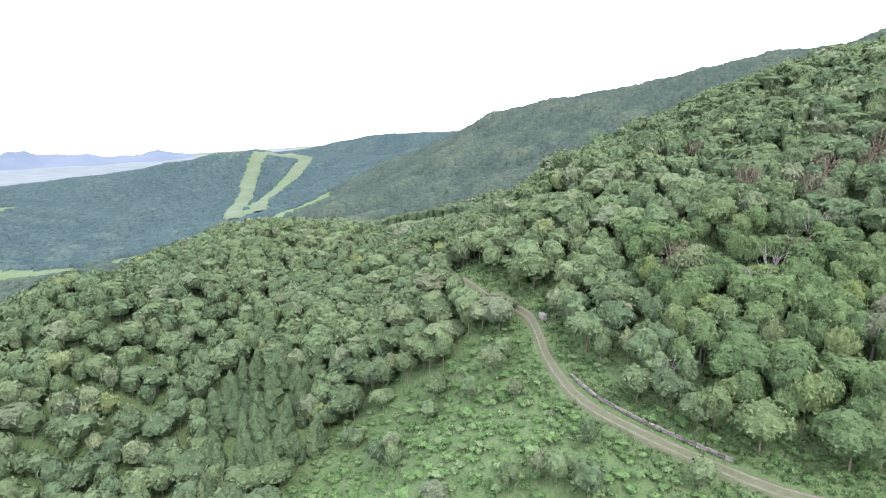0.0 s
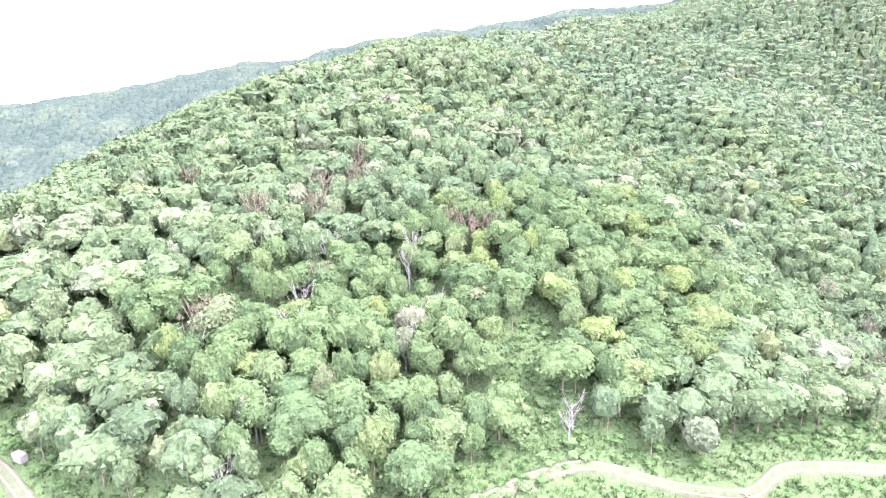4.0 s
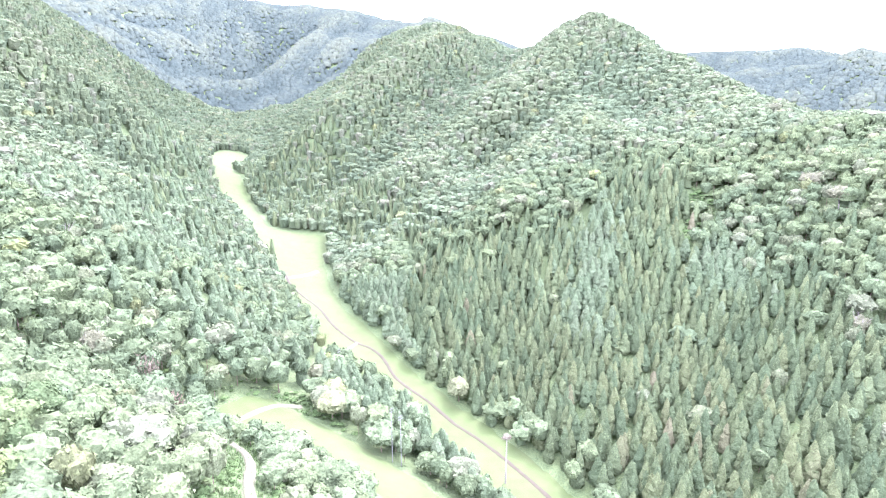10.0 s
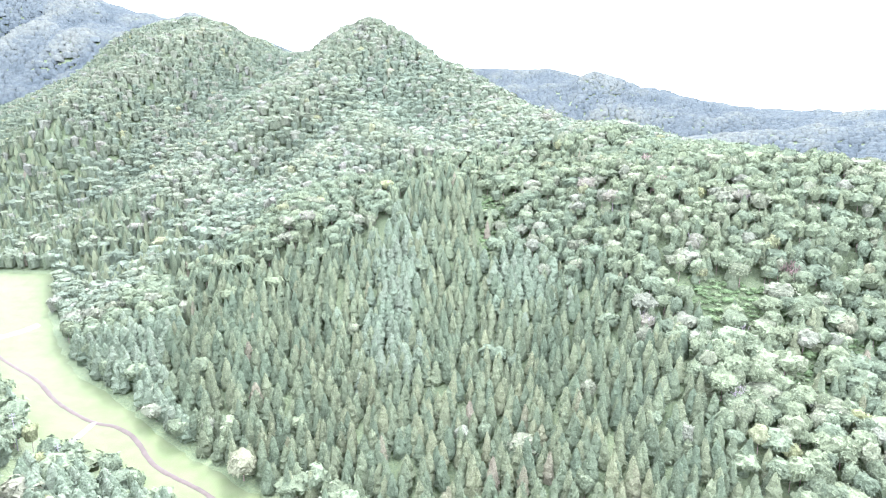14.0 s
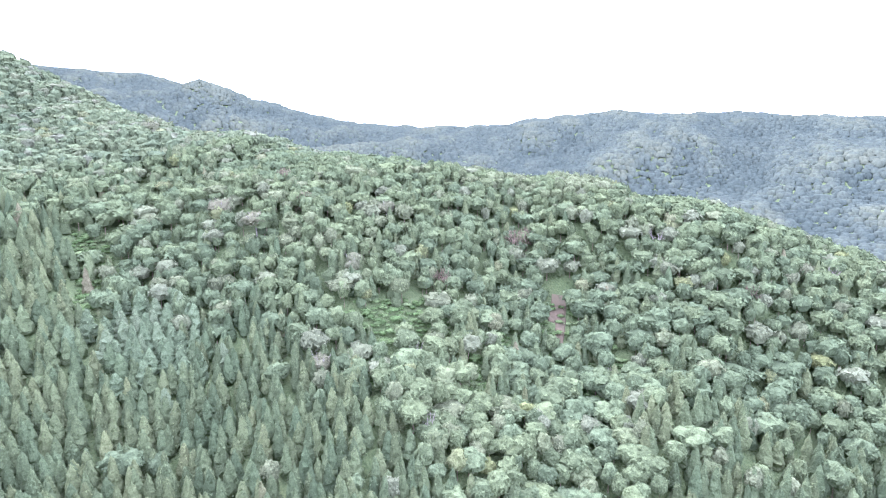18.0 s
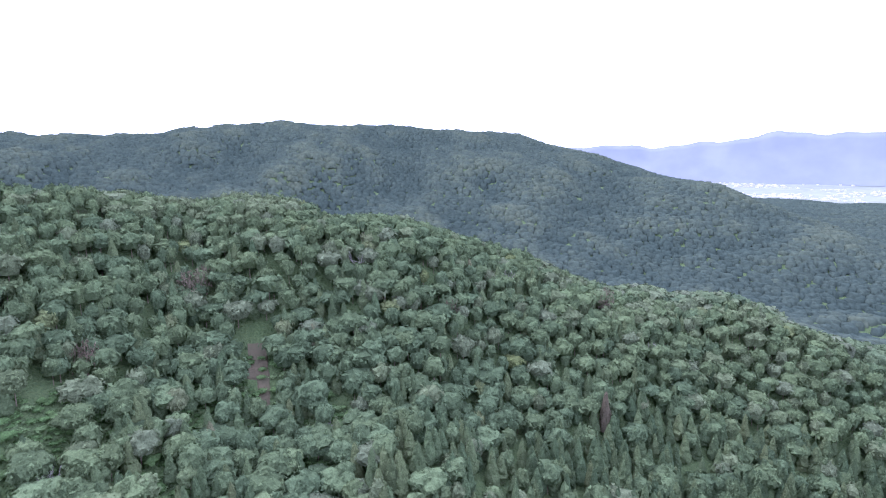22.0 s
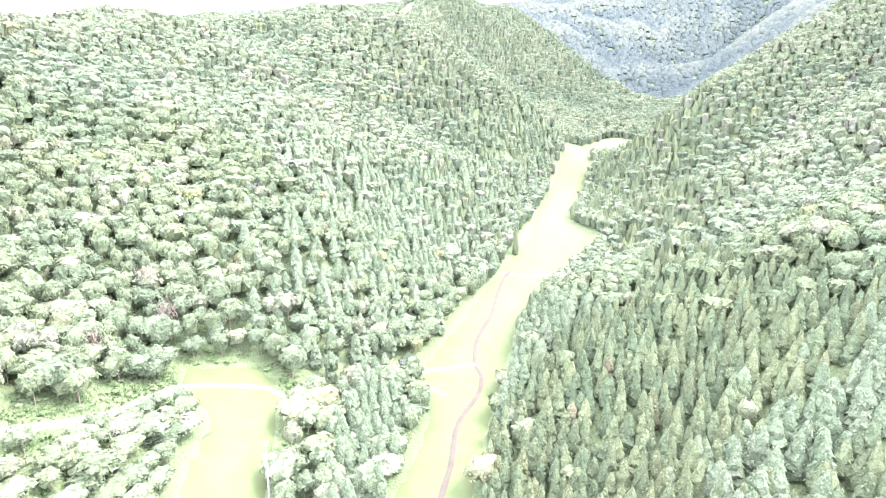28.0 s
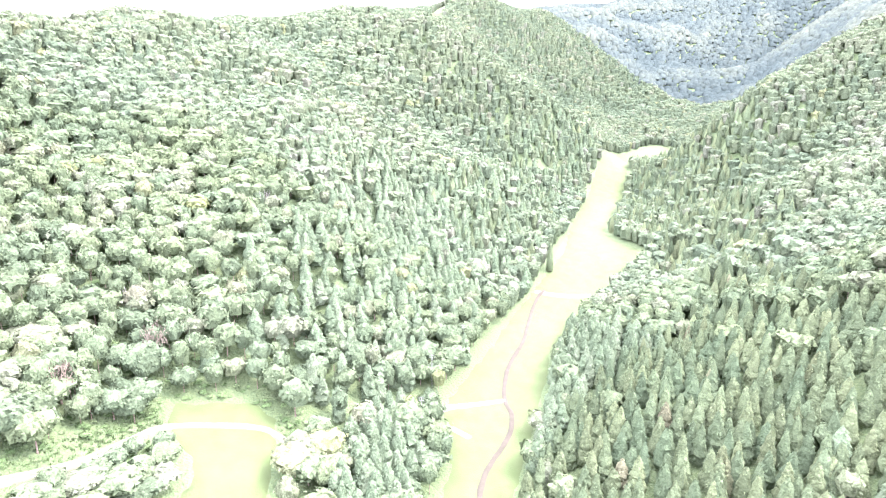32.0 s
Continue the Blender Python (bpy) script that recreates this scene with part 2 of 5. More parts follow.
# ---- the lie of the land: valley floors, crests, spurs and gullies as lines of x, y, height ----
LAND = {
    "valley": [(56, 178, 4), (30, 231, 11), (26, 250, 13), (5, 286, 19), (-9, 334, 23), (-12, 380, 28), (-36, 470, 40), (-58, 560, 50), (-90, 680, 66), (-100, 770, 86)],
    "valley_east_side": [(84, 178, 6), (62, 231, 12), (45, 270, 18), (22, 330, 25), (22, 400, 32)],
    "valley_west_side": [(30, 190, 10), (12, 231, 14), (-12, 286, 24), (-32, 350, 32), (-48, 420, 42)],
    "valley_head": [(-125, 880, 112), (-140, 1050, 150), (-120, 1300, 220)],
    "valley_mouth": [(72, 130, -3), (90, 60, -14), (108, -40, -27), (120, -150, -42), (130, -320, -62), (200, -600, -84), (330, -900, -93)],
    "lower_meadow": [(-30, 188, 29), (-8, 176, 25), (16, 156, 18), (36, 134, 12)],
    "road_bench": [(-110, -88, 71), (-92, -62, 64), (-71, -45, 58), (-45, -16, 56), (-42, 21, 56), (-31, 54, 52), (-23, 80, 50), (-17, 108, 48), (-25, 132, 43), (-40, 165, 34)],
    "below_road": [(-30, -45, 40), (-14, 0, 38), (0, 50, 32), (12, 100, 24), (45, 40, 4), (40, -60, 0)],
    "south_gully": [(-132, -96, 47), (-90, -106, 30), (-50, -120, 14), (0, -150, -10)],
    "south_shoulder": [(-246, -168, 42), (-180, -215, 56), (-137, -217, 60), (-90, -215, 50), (-50, -200, 49), (0, -230, 18), (-120, -320, 0)],
    "south_saddle": [(-186, -118, 60), (-216, -130, 51)],
    "west_slope_low": [(-66, 11, 66), (-69, 46, 71), (-58, 90, 70), (-65, 140, 58), (-40, 197, 45), (-44, 240, 44), (-70, 330, 50), (-90, 430, 66)],
    "west_slope_mid": [(-145, -62, 88), (-127, 24, 101), (-122, 67, 104), (-110, 110, 96), (-128, 158, 91), (-110, 210, 80), (-120, 290, 92), (-140, 380, 98), (-150, 466, 93)],
    "west_crest": [(-210, -50, 95), (-185, 0, 114), (-190, 52, 136), (-210, 105, 147), (-250, 180, 160), (-300, 290, 182), (-350, 420, 205), (-405, 560, 235), (-412, 720, 262), (-400, 860, 300)],
    "west_spur": [(-160, 232, 114), (-205, 193, 134), (-186, 400, 122), (-176, 417, 117), (-228, 495, 202), (-198, 540, 178), (-174, 600, 149), (-150, 650, 118), (-122, 690, 88)],
    "west_hollow": [(-190, 760, 112), (-235, 700, 128), (-280, 640, 165), (-240, 880, 150), (-330, 800, 205), (-150, 520, 112)],
    "west_back": [(-330, 40, 110), (-420, 200, 120), (-520, 450, 170), (-400, -80, 45), (-330, -180, 30), (-600, 700, 230)],
    "east_foot": [(105, 150, 8), (92, 247, 24), (70, 308, 36), (60, 400, 46), (30, 531, 62), (-30, 700, 84)],
    "east_slope": [(133, 190, 20), (182, 165, 30), (190, 118, 20), (130, 100, 2), (150, 264, 46), (191, 221, 40), (215, 123, 28), (239, 99, 27), (263, 87, 42), (230, 55, 20), (180, 30, -4)],
    "east_slope_south": [(266, -8, 20), (230, -41, 2), (270, -105, 25), (238, -148, 5), (212, -99, -9), (208, -165, -14), (170, -80, -18), (160, -220, -40)],
    "east_shelf": [(114, 344, 72), (240, 244, 74), (245, 206, 75), (300, 113, 70), (262, 291, 98), (257, 421, 122)],
    "east_spur": [(262, 540, 202), (216, 530, 183), (172, 500, 146), (129, 476, 116), (98, 458, 94), (68, 450, 70)],
    "low_spur": [(250, 470, 142), (212, 432, 123), (178, 412, 112), (150, 392, 93), (175, 340, 86), (150, 440, 80), (190, 462, 112), (118, 418, 72)],
    "north_spur": [(172, 850, 264), (190, 822, 264), (240, 850, 250), (150, 765, 236), (112, 710, 214), (72, 660, 183), (30, 622, 146), (-4, 600, 110), (-36, 592, 74)],
    "north_gully": [(240, 690, 190), (190, 630, 150), (130, 575, 112), (80, 530, 82), (30, 500, 62)],
    "north_back": [(71, 770, 140), (0, 720, 104), (10, 900, 150), (100, 900, 205)],
    "east_crest": [(280, 770, 218), (300, 690, 214), (270, 620, 208), (300, 568, 233), (322, 505, 193), (328, 458, 172), (318, 400, 146), (316, 350, 128), (306, 280, 118), (318, 200, 110), (340, 131, 95), (332, 75, 91), (330, 15, 83), (316, -42, 58), (302, -107, 42), (290, -136, 36), (274, -164, 26), (250, -185, 18), (234, -206, 9), (228, -245, 4), (226, -290, -8)],
    "east_back": [(440, 640, 150), (450, 480, 95), (440, 300, 60), (450, 130, 45), (430, 0, 20), (400, -120, -10), (340, -240, -45), (300, -340, -65)],
    "east_valley": [(620, 900, 120), (640, 500, 40), (640, 200, 5), (600, -100, -30), (480, -350, -65), (420, -620, -85)],
    "far_range": [(900, 1700, 318), (1253, 1406, 320), (1128, 959, 260), (1218, 837, 204), (1297, 699, 166), (1343, 597, 158), (1389, 462, 165), (1414, 366, 154), (1440, 186, 192), (1471, 83, 197), (1466, -36, 195), (1449, -163, 181), (1403, -348, 176), (1341, -506, 159)],
    "far_range_end": [(1105, -621, 90), (835, -680, 43), (771, -700, 17), (662, -724, -21), (570, -761, -57), (495, -711, -75)],
    "far_range_foot": [(900, 900, 130), (1000, 500, 60), (950, 150, 20), (850, -200, -20), (700, -450, -55), (540, -600, -86)],
    "far_range_spurs": [(1150, 420, 100), (1180, 100, 110), (1050, -150, 70), (1000, -350, 60), (1150, 700, 150)],
    "north_range": [(-592, 1269, 370), (-519, 1407, 402), (-393, 1448, 413), (-245, 1581, 441), (-32, 1700, 465), (63, 1599, 429), (110, 1396, 372), (141, 1192, 319), (155, 1020, 288), (500, 1200, 250)],
    "north_face": [(-86, 1450, 275), (-240, 1300, 290), (-40, 1250, 255), (60, 1100, 220), (-300, 1050, 270)],
    "west_range": [(-1380, -473, 102), (-1310, -349, 146), (-1246, -81, 182), (-1132, 159, 220), (-1000, 500, 280), (-900, 900, 340)],
    "west_range_foot": [(-1089, -650, -40), (-850, -480, -5), (-700, -250, 20), (-650, 60, 60), (-1300, -1000, -95), (-750, 300, 120)],
    "field_ledge": [(-419, -246, 20), (-429, -223, 24), (-439, -198, 29), (-448, -166, 36), (-480, -320, -10), (-320, -330, -15), (-340, -200, 12)],
    "ski_hill": [(-1115, -2010, -123), (-1375, -1957, -90), (-1554, -1877, -66), (-1711, -1800, -30), (-1802, -1704, -6), (-1898, -1591, 6), (-1976, -1489, -2), (-2128, -1444, -36)],
    "ski_hill_back": [(-2613, -1609, 5), (-2690, -1473, 47), (-2718, -1178, 42), (-2708, -917, 66), (-2300, -1900, -110), (-2000, -2300, -130), (-2330, -1250, -60)],
    "ski_hill_foot": [(-520, -1000, -122), (-710, -1009, -124), (-832, -990, -120), (-994, -927, -110), (-1350, -1150, -128), (-1250, -1500, -118), (-900, -1600, -126), (-1600, -1250, -105), (-1650, -1430, -78)],
    "plain": [(400, -1300, -97), (620, -950, -96), (700, -1080, -97), (1000, -1200, -98), (1150, -1700, -78), (1300, -1600, -82), (-250, -900, -95), (-900, -2600, -138), (-2000, -3300, -135), (1500, -2000, -100), (300, -2600, -102), (2500, -1500, -100), (2300, 500, 0), (-2500, 1500, 200), (0, 3500, 300), (3500, 3000, 200), (-4500, -4000, -150), (4500, -4500, -110), (-4500, 4500, 200), (4500, 4500, 200), (0, -4600, -115)],
}
NODES = np.array([p for line in LAND.values() for p in line], float)


def kernel(d2):
    return np.sqrt(d2 + 18.0**2)


def solve_land():
    xy = NODES[:, :2]
    k = kernel(((xy[:, None] - xy[None]) ** 2).sum(-1)) + 4.0 * np.eye(len(xy)) * -1
    p = np.c_[np.ones(len(xy)), xy / 1000]
    a = np.block([[k, p], [p.T, np.zeros((3, 3))]])
    return np.linalg.solve(a, np.r_[NODES[:, 2], 0, 0, 0])


WEIGHTS = solve_land()
WAVES = np.random.RandomState(3)
WAVE_SET = [(2 * math.pi / wl_, a_, WAVES.uniform(0, 6.28), WAVES.uniform(0, 6.28)) for wl_, a_ in ((95, 2.2), (71, 1.6), (47, 1.2), (33, 0.8), (150, 2.5), (23, 0.4)) for _ in range(2)]


def soft_noise(x, y):
    out = np.zeros_like(x, dtype=float)
    for k, a, turn, phase in WAVE_SET:
        u = x * math.cos(turn) + y * math.sin(turn)
        v = -x * math.sin(turn) + y * math.cos(turn)
        out += a * np.sin(k * u + phase + 1.3 * np.sin(0.6 * k * v + phase * 2))
    return out


def line_distance(x, y, line):
    """The distance from each place to a line of x, y, ..., and how far along it (0 to 1) the nearest point lies."""
    best, along = np.full(np.shape(x), 1e9), np.zeros(np.shape(x))
    n = len(line) - 1
    for i in range(n):
        (ax, ay), (bx, by) = line[i][:2], line[i + 1][:2]
        dx, dy = bx - ax, by - ay
        s = np.clip(((x - ax) * dx + (y - ay) * dy) / (dx * dx + dy * dy), 0, 1)
        d = np.hypot(x - ax - s * dx, y - ay - s * dy)
        along = np.where(d < best, (i + s) / n, along)
        best = np.minimum(best, d)
    return best, along


MEADOW_WEST = [(56, 128), (46, 155), (38, 181), (30, 203), (20, 224), (4, 240), (-3, 262), (-7, 283), (-17, 315), (-28, 360), (-40, 409), (-62, 470), (-90, 560), (-112, 640), (-124, 740), (-120, 790)]
MEADOW_EAST = [(80, 140), (72, 168), (64, 186), (54, 205), (42, 230), (32, 258), (24, 280), (14, 302), (9, 330), (5, 385), (8, 432), (-36, 470), (-54, 540), (-84, 640), (-90, 700), (-78, 760), (-96, 795)]
LOWER_UPHILL = [(-39, 170), (-30, 186), (-20, 192), (0, 177), (21, 157), (34, 142), (46, 126)]
LOWER_DOWNHILL = [(-34, 166), (-25, 164), (-14, 163), (2, 147), (12, 136), (22, 126), (36, 112)]
ROAD = [(-104, -79), (-94, -66), (-87, -54), (-71, -45), (-57, -34), (-46, -16), (-41, 3), (-43, 21), (-41, 40), (-31, 55), (-25, 67), (-25, 78), (-21, 90), (-16, 105), (-18, 119), (-19, 131), (-22, 143), (-28, 155), (-31, 165), (-25, 178), (-17, 187), (-9, 189)]
TRACK = [(70, 146), (57, 178), (48, 193), (41, 209), (31, 228), (27, 247), (22, 257), (15, 263), (6, 279), (-1, 302), (-10, 322), (-18, 342), (-21, 356)]


def catmull(line, step):
    """A smooth line through the given places, in steps of about that length."""
    pts = [Vector((*p[:2], 0)) for p in line]
    pts = [2 * pts[0] - pts[1], *pts, 2 * pts[-1] - pts[-2]]
    out = []
    for a, b, c, d in zip(pts, pts[1:], pts[2:], pts[3:]):
        n = max(2, int((c - b).length / step))
        for i in range(n):
            t = i / n
            out.append(0.5 * (2 * b + (c - a) * t + (2 * a - 5 * b + 4 * c - d) * t * t + (3 * b - a - 3 * c + d) * t**3))
    return [(p.x, p.y) for p in out + [pts[-2]]]


def inside(x, y, poly):
    hit = np.zeros(np.shape(x), bool)
    for (ax, ay), (bx, by) in zip(poly, poly[1:] + poly[:1]):
        cross = (ay > y) != (by > y)
        hit ^= cross & (x < (bx - ax) * (y - ay) / (by - ay + 1e-9) + ax)
    return hit


def edge_of(x, y, poly):
    """How far inside (negative) or outside (positive) an outline a place lies."""
    d = line_distance(x, y, poly + poly[:1])[0]
    return np.where(inside(x, y, poly), -d, d)


def meadow_edge(x, y):
    return edge_of(x, y, MEADOW_WEST + MEADOW_EAST[::-1])


def lower_edge(x, y):
    return edge_of(x, y, LOWER_UPHILL + LOWER_DOWNHILL[::-1])


def land(x, y):
    x, y = np.asarray(x, float), np.asarray(y, float)
    flat = np.c_[x.ravel(), y.ravel()]
    out = np.empty(len(flat))
    for i in range(0, len(flat), 20000):
        part_ = flat[i : i + 20000]
        d2 = ((part_[:, None] - NODES[None, :, :2]) ** 2).sum(-1)
        out[i : i + 20000] = kernel(d2) @ WEIGHTS[:-3] + WEIGHTS[-3] + part_ @ WEIGHTS[-2:] / 1000
    out = out.reshape(x.shape)
    open_ground = np.minimum(np.minimum(meadow_edge(x, y), lower_edge(x, y)), line_distance(x, y, ROAD)[0] - 4)
    wild = np.clip((np.maximum(np.abs(x - 60) - 420, np.abs(y - 300) - 620)) / 200, 0, 1) * np.clip((out + 70) / 60, 0, 1)
    folds = 8 * np.sin(x / 41 + 1.5 * np.sin(y / 90)) + 8 * np.sin((x * 0.4 + y) / 48 + 2 * np.sin(x / 110)) + 2 * np.sin((y - 0.7 * x) / 19)
    across = (y + 0.45 * x + 60 * np.sin(x / 170) + 45 * np.sin(y / 230 + x / 310)) / 70
    spurs = (15 * np.sin(across) + 9 * np.sin(1.7 * across + 2 * np.sin(x / 140))) * np.clip((x - 760) / 200, 0, 1) * np.clip((1430 - x) / 300, 0, 1) * np.clip((y + 620) / 250, 0, 1)
    down = (x - 0.25 * y + 45 * np.sin(y / 150) + 30 * np.sin(x / 190)) / 60
    spurs += (15 * np.sin(down) + 8 * np.sin(1.8 * down + 2 * np.sin(y / 130))) * np.clip((y - 1010) / 120, 0, 1) * np.clip((1600 - y) / 250, 0, 1) * np.clip((700 - np.abs(x)) / 150, 0, 1)
    return out + 0.7 * soft_noise(x, y) * np.clip(open_ground / 40, 0.04, 1) + wild * (0.6 * folds + spurs)


# ---- mesh helpers ----
def fill(name, verts, faces, material, tint=None, smooth=False):
    """A mesh from arrays; faces is one array of triangles or quads."""
    me = bpy.data.meshes.new(name)
    verts, faces = np.asarray(verts, np.float32), np.asarray(faces, np.int32)
    k = faces.shape[1]
    me.vertices.add(len(verts))
    me.vertices.foreach_set("co", verts.ravel())
    me.loops.add(faces.size)
    me.loops.foreach_set("vertex_index", faces.ravel())
    me.polygons.add(len(faces))
    me.polygons.foreach_set("loop_start", np.arange(0, faces.size, k, dtype=np.int32))
    me.polygons.foreach_set("use_smooth", np.full(len(faces), smooth))
    if tint is not None:
        me.attributes.new("tint", "FLOAT", "POINT").data.foreach_set("value", np.asarray(tint, np.float32))
    me.materials.append(material)
    me.update(calc_edges=True)
    return me


def part(name, me, parent, label="", at=None):
    ob = new(name, me)
    ob.parent = parent
    if at is not None:
        ob.matrix_basis = at
    return tagged(ob, label)


ICO = bmesh.new()
bmesh.ops.create_icosphere(ICO, subdivisions=1, radius=1)
ICO_V, ICO_F = np.array([v.co for v in ICO.verts]), np.array([[v.index for v in f.verts] for f in ICO.faces])
ICO.free()


def limb(a, b, ra, rb, sides=5):
    """A tapered round bar from a to b as triangles."""
    a, b = np.array(a, float), np.array(b, float)
    d = (b - a) / np.linalg.norm(b - a)
    u = np.cross(d, (0.3, 0.9, 0.2))
    u /= np.linalg.norm(u)
    w = np.cross(d, u)
    turn = np.arange(sides) * 2 * math.pi / sides
    ring = np.cos(turn)[:, None] * u + np.sin(turn)[:, None] * w
    v = np.r_[a + ra * ring, b + rb * ring, [b]]
    f = [(i, (i + 1) % sides, sides + i) for i in range(sides)] + [((i + 1) % sides, sides + (i + 1) % sides, sides + i) for i in range(sides)]
    f += [(sides + i, sides + (i + 1) % sides, 2 * sides) for i in range(sides)]
    return v, np.array(f)


def joined(pieces):
    vs, fs, n = [], [], 0
    for v, f in pieces:
        vs.append(v)
        fs.append(np.asarray(f) + n)
        n += len(v)
    return np.concatenate(vs), np.concatenate(fs)


DOMES = {}
for level in (1, 2, 3):
    ball = bmesh.new()
    bmesh.ops.create_icosphere(ball, subdivisions=level, radius=1)
    ball_v, ball_f = np.array([v.co for v in ball.verts]), np.array([[v.index for v in f.verts] for f in ball.faces])
    ball.free()
    ball_f = ball_f[ball_v[ball_f][:, :, 2].mean(1) > -0.42]
    used, ball_f = np.unique(ball_f, return_inverse=True)
    DOMES[level] = ball_v[used], ball_f.reshape(-1, 3)


def spray(rng, at, out, size):
    """One small ragged spray of leaves standing out of a crown, its face turned mostly outwards."""
    face = out + 0.45 * rng.normal(size=3)
    face /= np.linalg.norm(face)
    u = np.cross(face, rng.normal(size=3))
    u /= np.linalg.norm(u)
    w = np.cross(face, u)
    return np.array([at - size * u - 0.5 * size * w, at + size * u - rng.uniform(0.2, 0.8) * size * w, at + rng.uniform(-0.5, 0.5) * size * u + size * rng.uniform(0.8, 1.4) * w]), np.array([[0, 1, 2]])


def broadleaf_crown(rng, boughs, leaves, leaf=1.0, level=2, skirt=0.0, rise=0.32):
    """A crown about 1 wide and 1 high, its foot at the ground: a low uneven dome swelling into boughs, covered with sprays of leaves."""
    v, f = DOMES[level]
    ways = rng.normal(size=(boughs, 3))
    ways[:, 2] = np.abs(ways[:, 2])
    ways /= np.linalg.norm(ways, axis=1)[:, None]
    reach = rng.uniform(0.4, 0.62, boughs)
    height = rng.uniform(0.6, 1.2, boughs)

    def radius(d):
        near = np.arccos(np.clip(d @ ways.T, -1, 1)) / reach
        return 0.74 + 0.36 * (np.maximum(0, 1 - near**2) * height).max(-1)

    wide = np.array([0.5 * rng.uniform(0.9, 1.12), 0.5 * rng.uniform(0.9, 1.12), rise])
    foot = np.array([rng.uniform(-0.05, 0.05), rng.uniform(-0.05, 0.05), 0.93 - rise])
    dome = v * (radius(v) * rng.uniform(0.86, 1.1, len(v)))[:, None] * wide + foot
    dome[v[:, 2] < -0.1, 2] -= skirt
    pieces = [(dome, f)]
    for _ in range(leaves):
        d = rng.normal(size=3)
        d[2] = abs(d[2]) * 1.1 - 0.35
        d /= np.linalg.norm(d)
        at = d * wide * radius(d) * rng.uniform(0.94, 1.14) + foot
        pieces.append(spray(rng, at, d + (0, 0, 0.5), 0.042 * leaf * rng.uniform(0.5, 1.4)))
    return joined(pieces)


def conifer_crown(rng, rings, sides, sprays, base=0.04, width=0.5, ragged=0.18, blunt=0.72):
    """A conifer about 1 high and 2 * width wide: a dense spire of drooping boughs with feathered edges."""
    rows, lean, n = [], rng.uniform(-0.02, 0.02, 2), sides
    lobes = 1 + 0.6 * ragged * rng.uniform(-1, 1, sides)
    for k in range(rings):
        s = k / rings
        r = width * (1 - s) ** blunt * min(1.0, 0.7 + 2.4 * s) * (1.06 if k % 2 == 0 else 0.9)
        turn = (np.arange(sides) + 0.5 * (k % 2)) * 2 * math.pi / sides + rng.uniform(-0.1, 0.1, sides)
        reach = r * lobes * (1 + ragged * rng.uniform(-1, 1, sides))
        rows.append(np.c_[reach * np.cos(turn) + lean[0] * s, reach * np.sin(turn) + lean[1] * s, base + (1 - base) * (s + rng.uniform(-0.35, 0.35, sides) / rings * (k > 0))])
    v = np.concatenate(rows + [np.array([[lean[0], lean[1], 1.0]])])
    f = []
    for k in range(rings - 1):
        for i in range(n):
            j = (i + 1) % n
            if k % 2 == 0:
                f += [(k * n + i, k * n + j, (k + 1) * n + i), (k * n + j, (k + 1) * n + j, (k + 1) * n + i)]
            else:
                f += [(k * n + i, (k + 1) * n + j, (k + 1) * n + i), (k * n + i, k * n + j, (k + 1) * n + j)]
    f += [((rings - 1) * n + i, (rings - 1) * n + (i + 1) % n, rings * n) for i in range(n)]
    pieces = [(v, np.array(f))]
    for _ in range(sprays):
        s, a = rng.uniform(0, 0.94) ** 0.85, rng.uniform(0, 6.28)
        r = width * (1 - s) ** blunt * min(1.0, 0.7 + 2.4 * s)
        out, side = np.array([math.cos(a), math.sin(a), 0]), np.array([-math.sin(a), math.cos(a), 0])
        at, k = out * r * 0.86 + (0, 0, base + (1 - base) * s), 0.5 * width * rng.uniform(0.14, 0.3)
        tip = at + out * (0.2 + ragged) * width * rng.uniform(0.5, 1.0) * (1 - 0.5 * s) + (0, 0, rng.uniform(-0.05, 0.0))
        pieces.append((np.array([at - side * k + (0, 0, 0.02), tip, at + side * k + (0, 0, 0.04)]), np.array([[0, 1, 2]])))
    return joined(pieces)


def spread(templates, spots, rng):
    """Many copies of the templates as one set of arrays. Rows of spots: x, y, z, width, height, tint."""
    vs, fs, ts, n = [], [], [], 0
    pick = rng.randint(len(templates), size=len(spots))
    turn = rng.uniform(0, 6.28, len(spots))
    for k, (tv, tf) in enumerate(templates):
        mine = np.where(pick == k)[0]
        if not len(mine):
            continue
        s, a = spots[mine], turn[mine]
        x = tv[None, :, 0] * np.cos(a)[:, None] - tv[None, :, 1] * np.sin(a)[:, None]
        y = tv[None, :, 0] * np.sin(a)[:, None] + tv[None, :, 1] * np.cos(a)[:, None]
        v = np.stack([s[:, :1] + x * s[:, 3:4], s[:, 1:2] + y * s[:, 3:4], s[:, 2:3] + tv[None, :, 2] * s[:, 4:5]], -1)
        vs.append(v.reshape(-1, 3))
        fs.append((tf[None] + (np.arange(len(mine)) * len(tv))[:, None, None] + n).reshape(-1, tf.shape[1]))
        ts.append(np.repeat(s[:, 5], len(tv)))
        n += v.shape[0] * v.shape[1]
    return np.concatenate(vs), np.concatenate(fs), np.concatenate(ts)


# ---- the ground: one sheet to the horizon ----
def ticks(lo, hi, step, reach):
    core = list(np.arange(lo, hi + step, step))
    for side in (-1, 1):
        at, s = (core[0], step) if side < 0 else (core[-1], step)
        more = []
        while abs(at) < reach:
            s *= 1.085
            at += side * s
            more.append(at)
        core = more[::-1] + core if side < 0 else core + more
    return np.array(core)


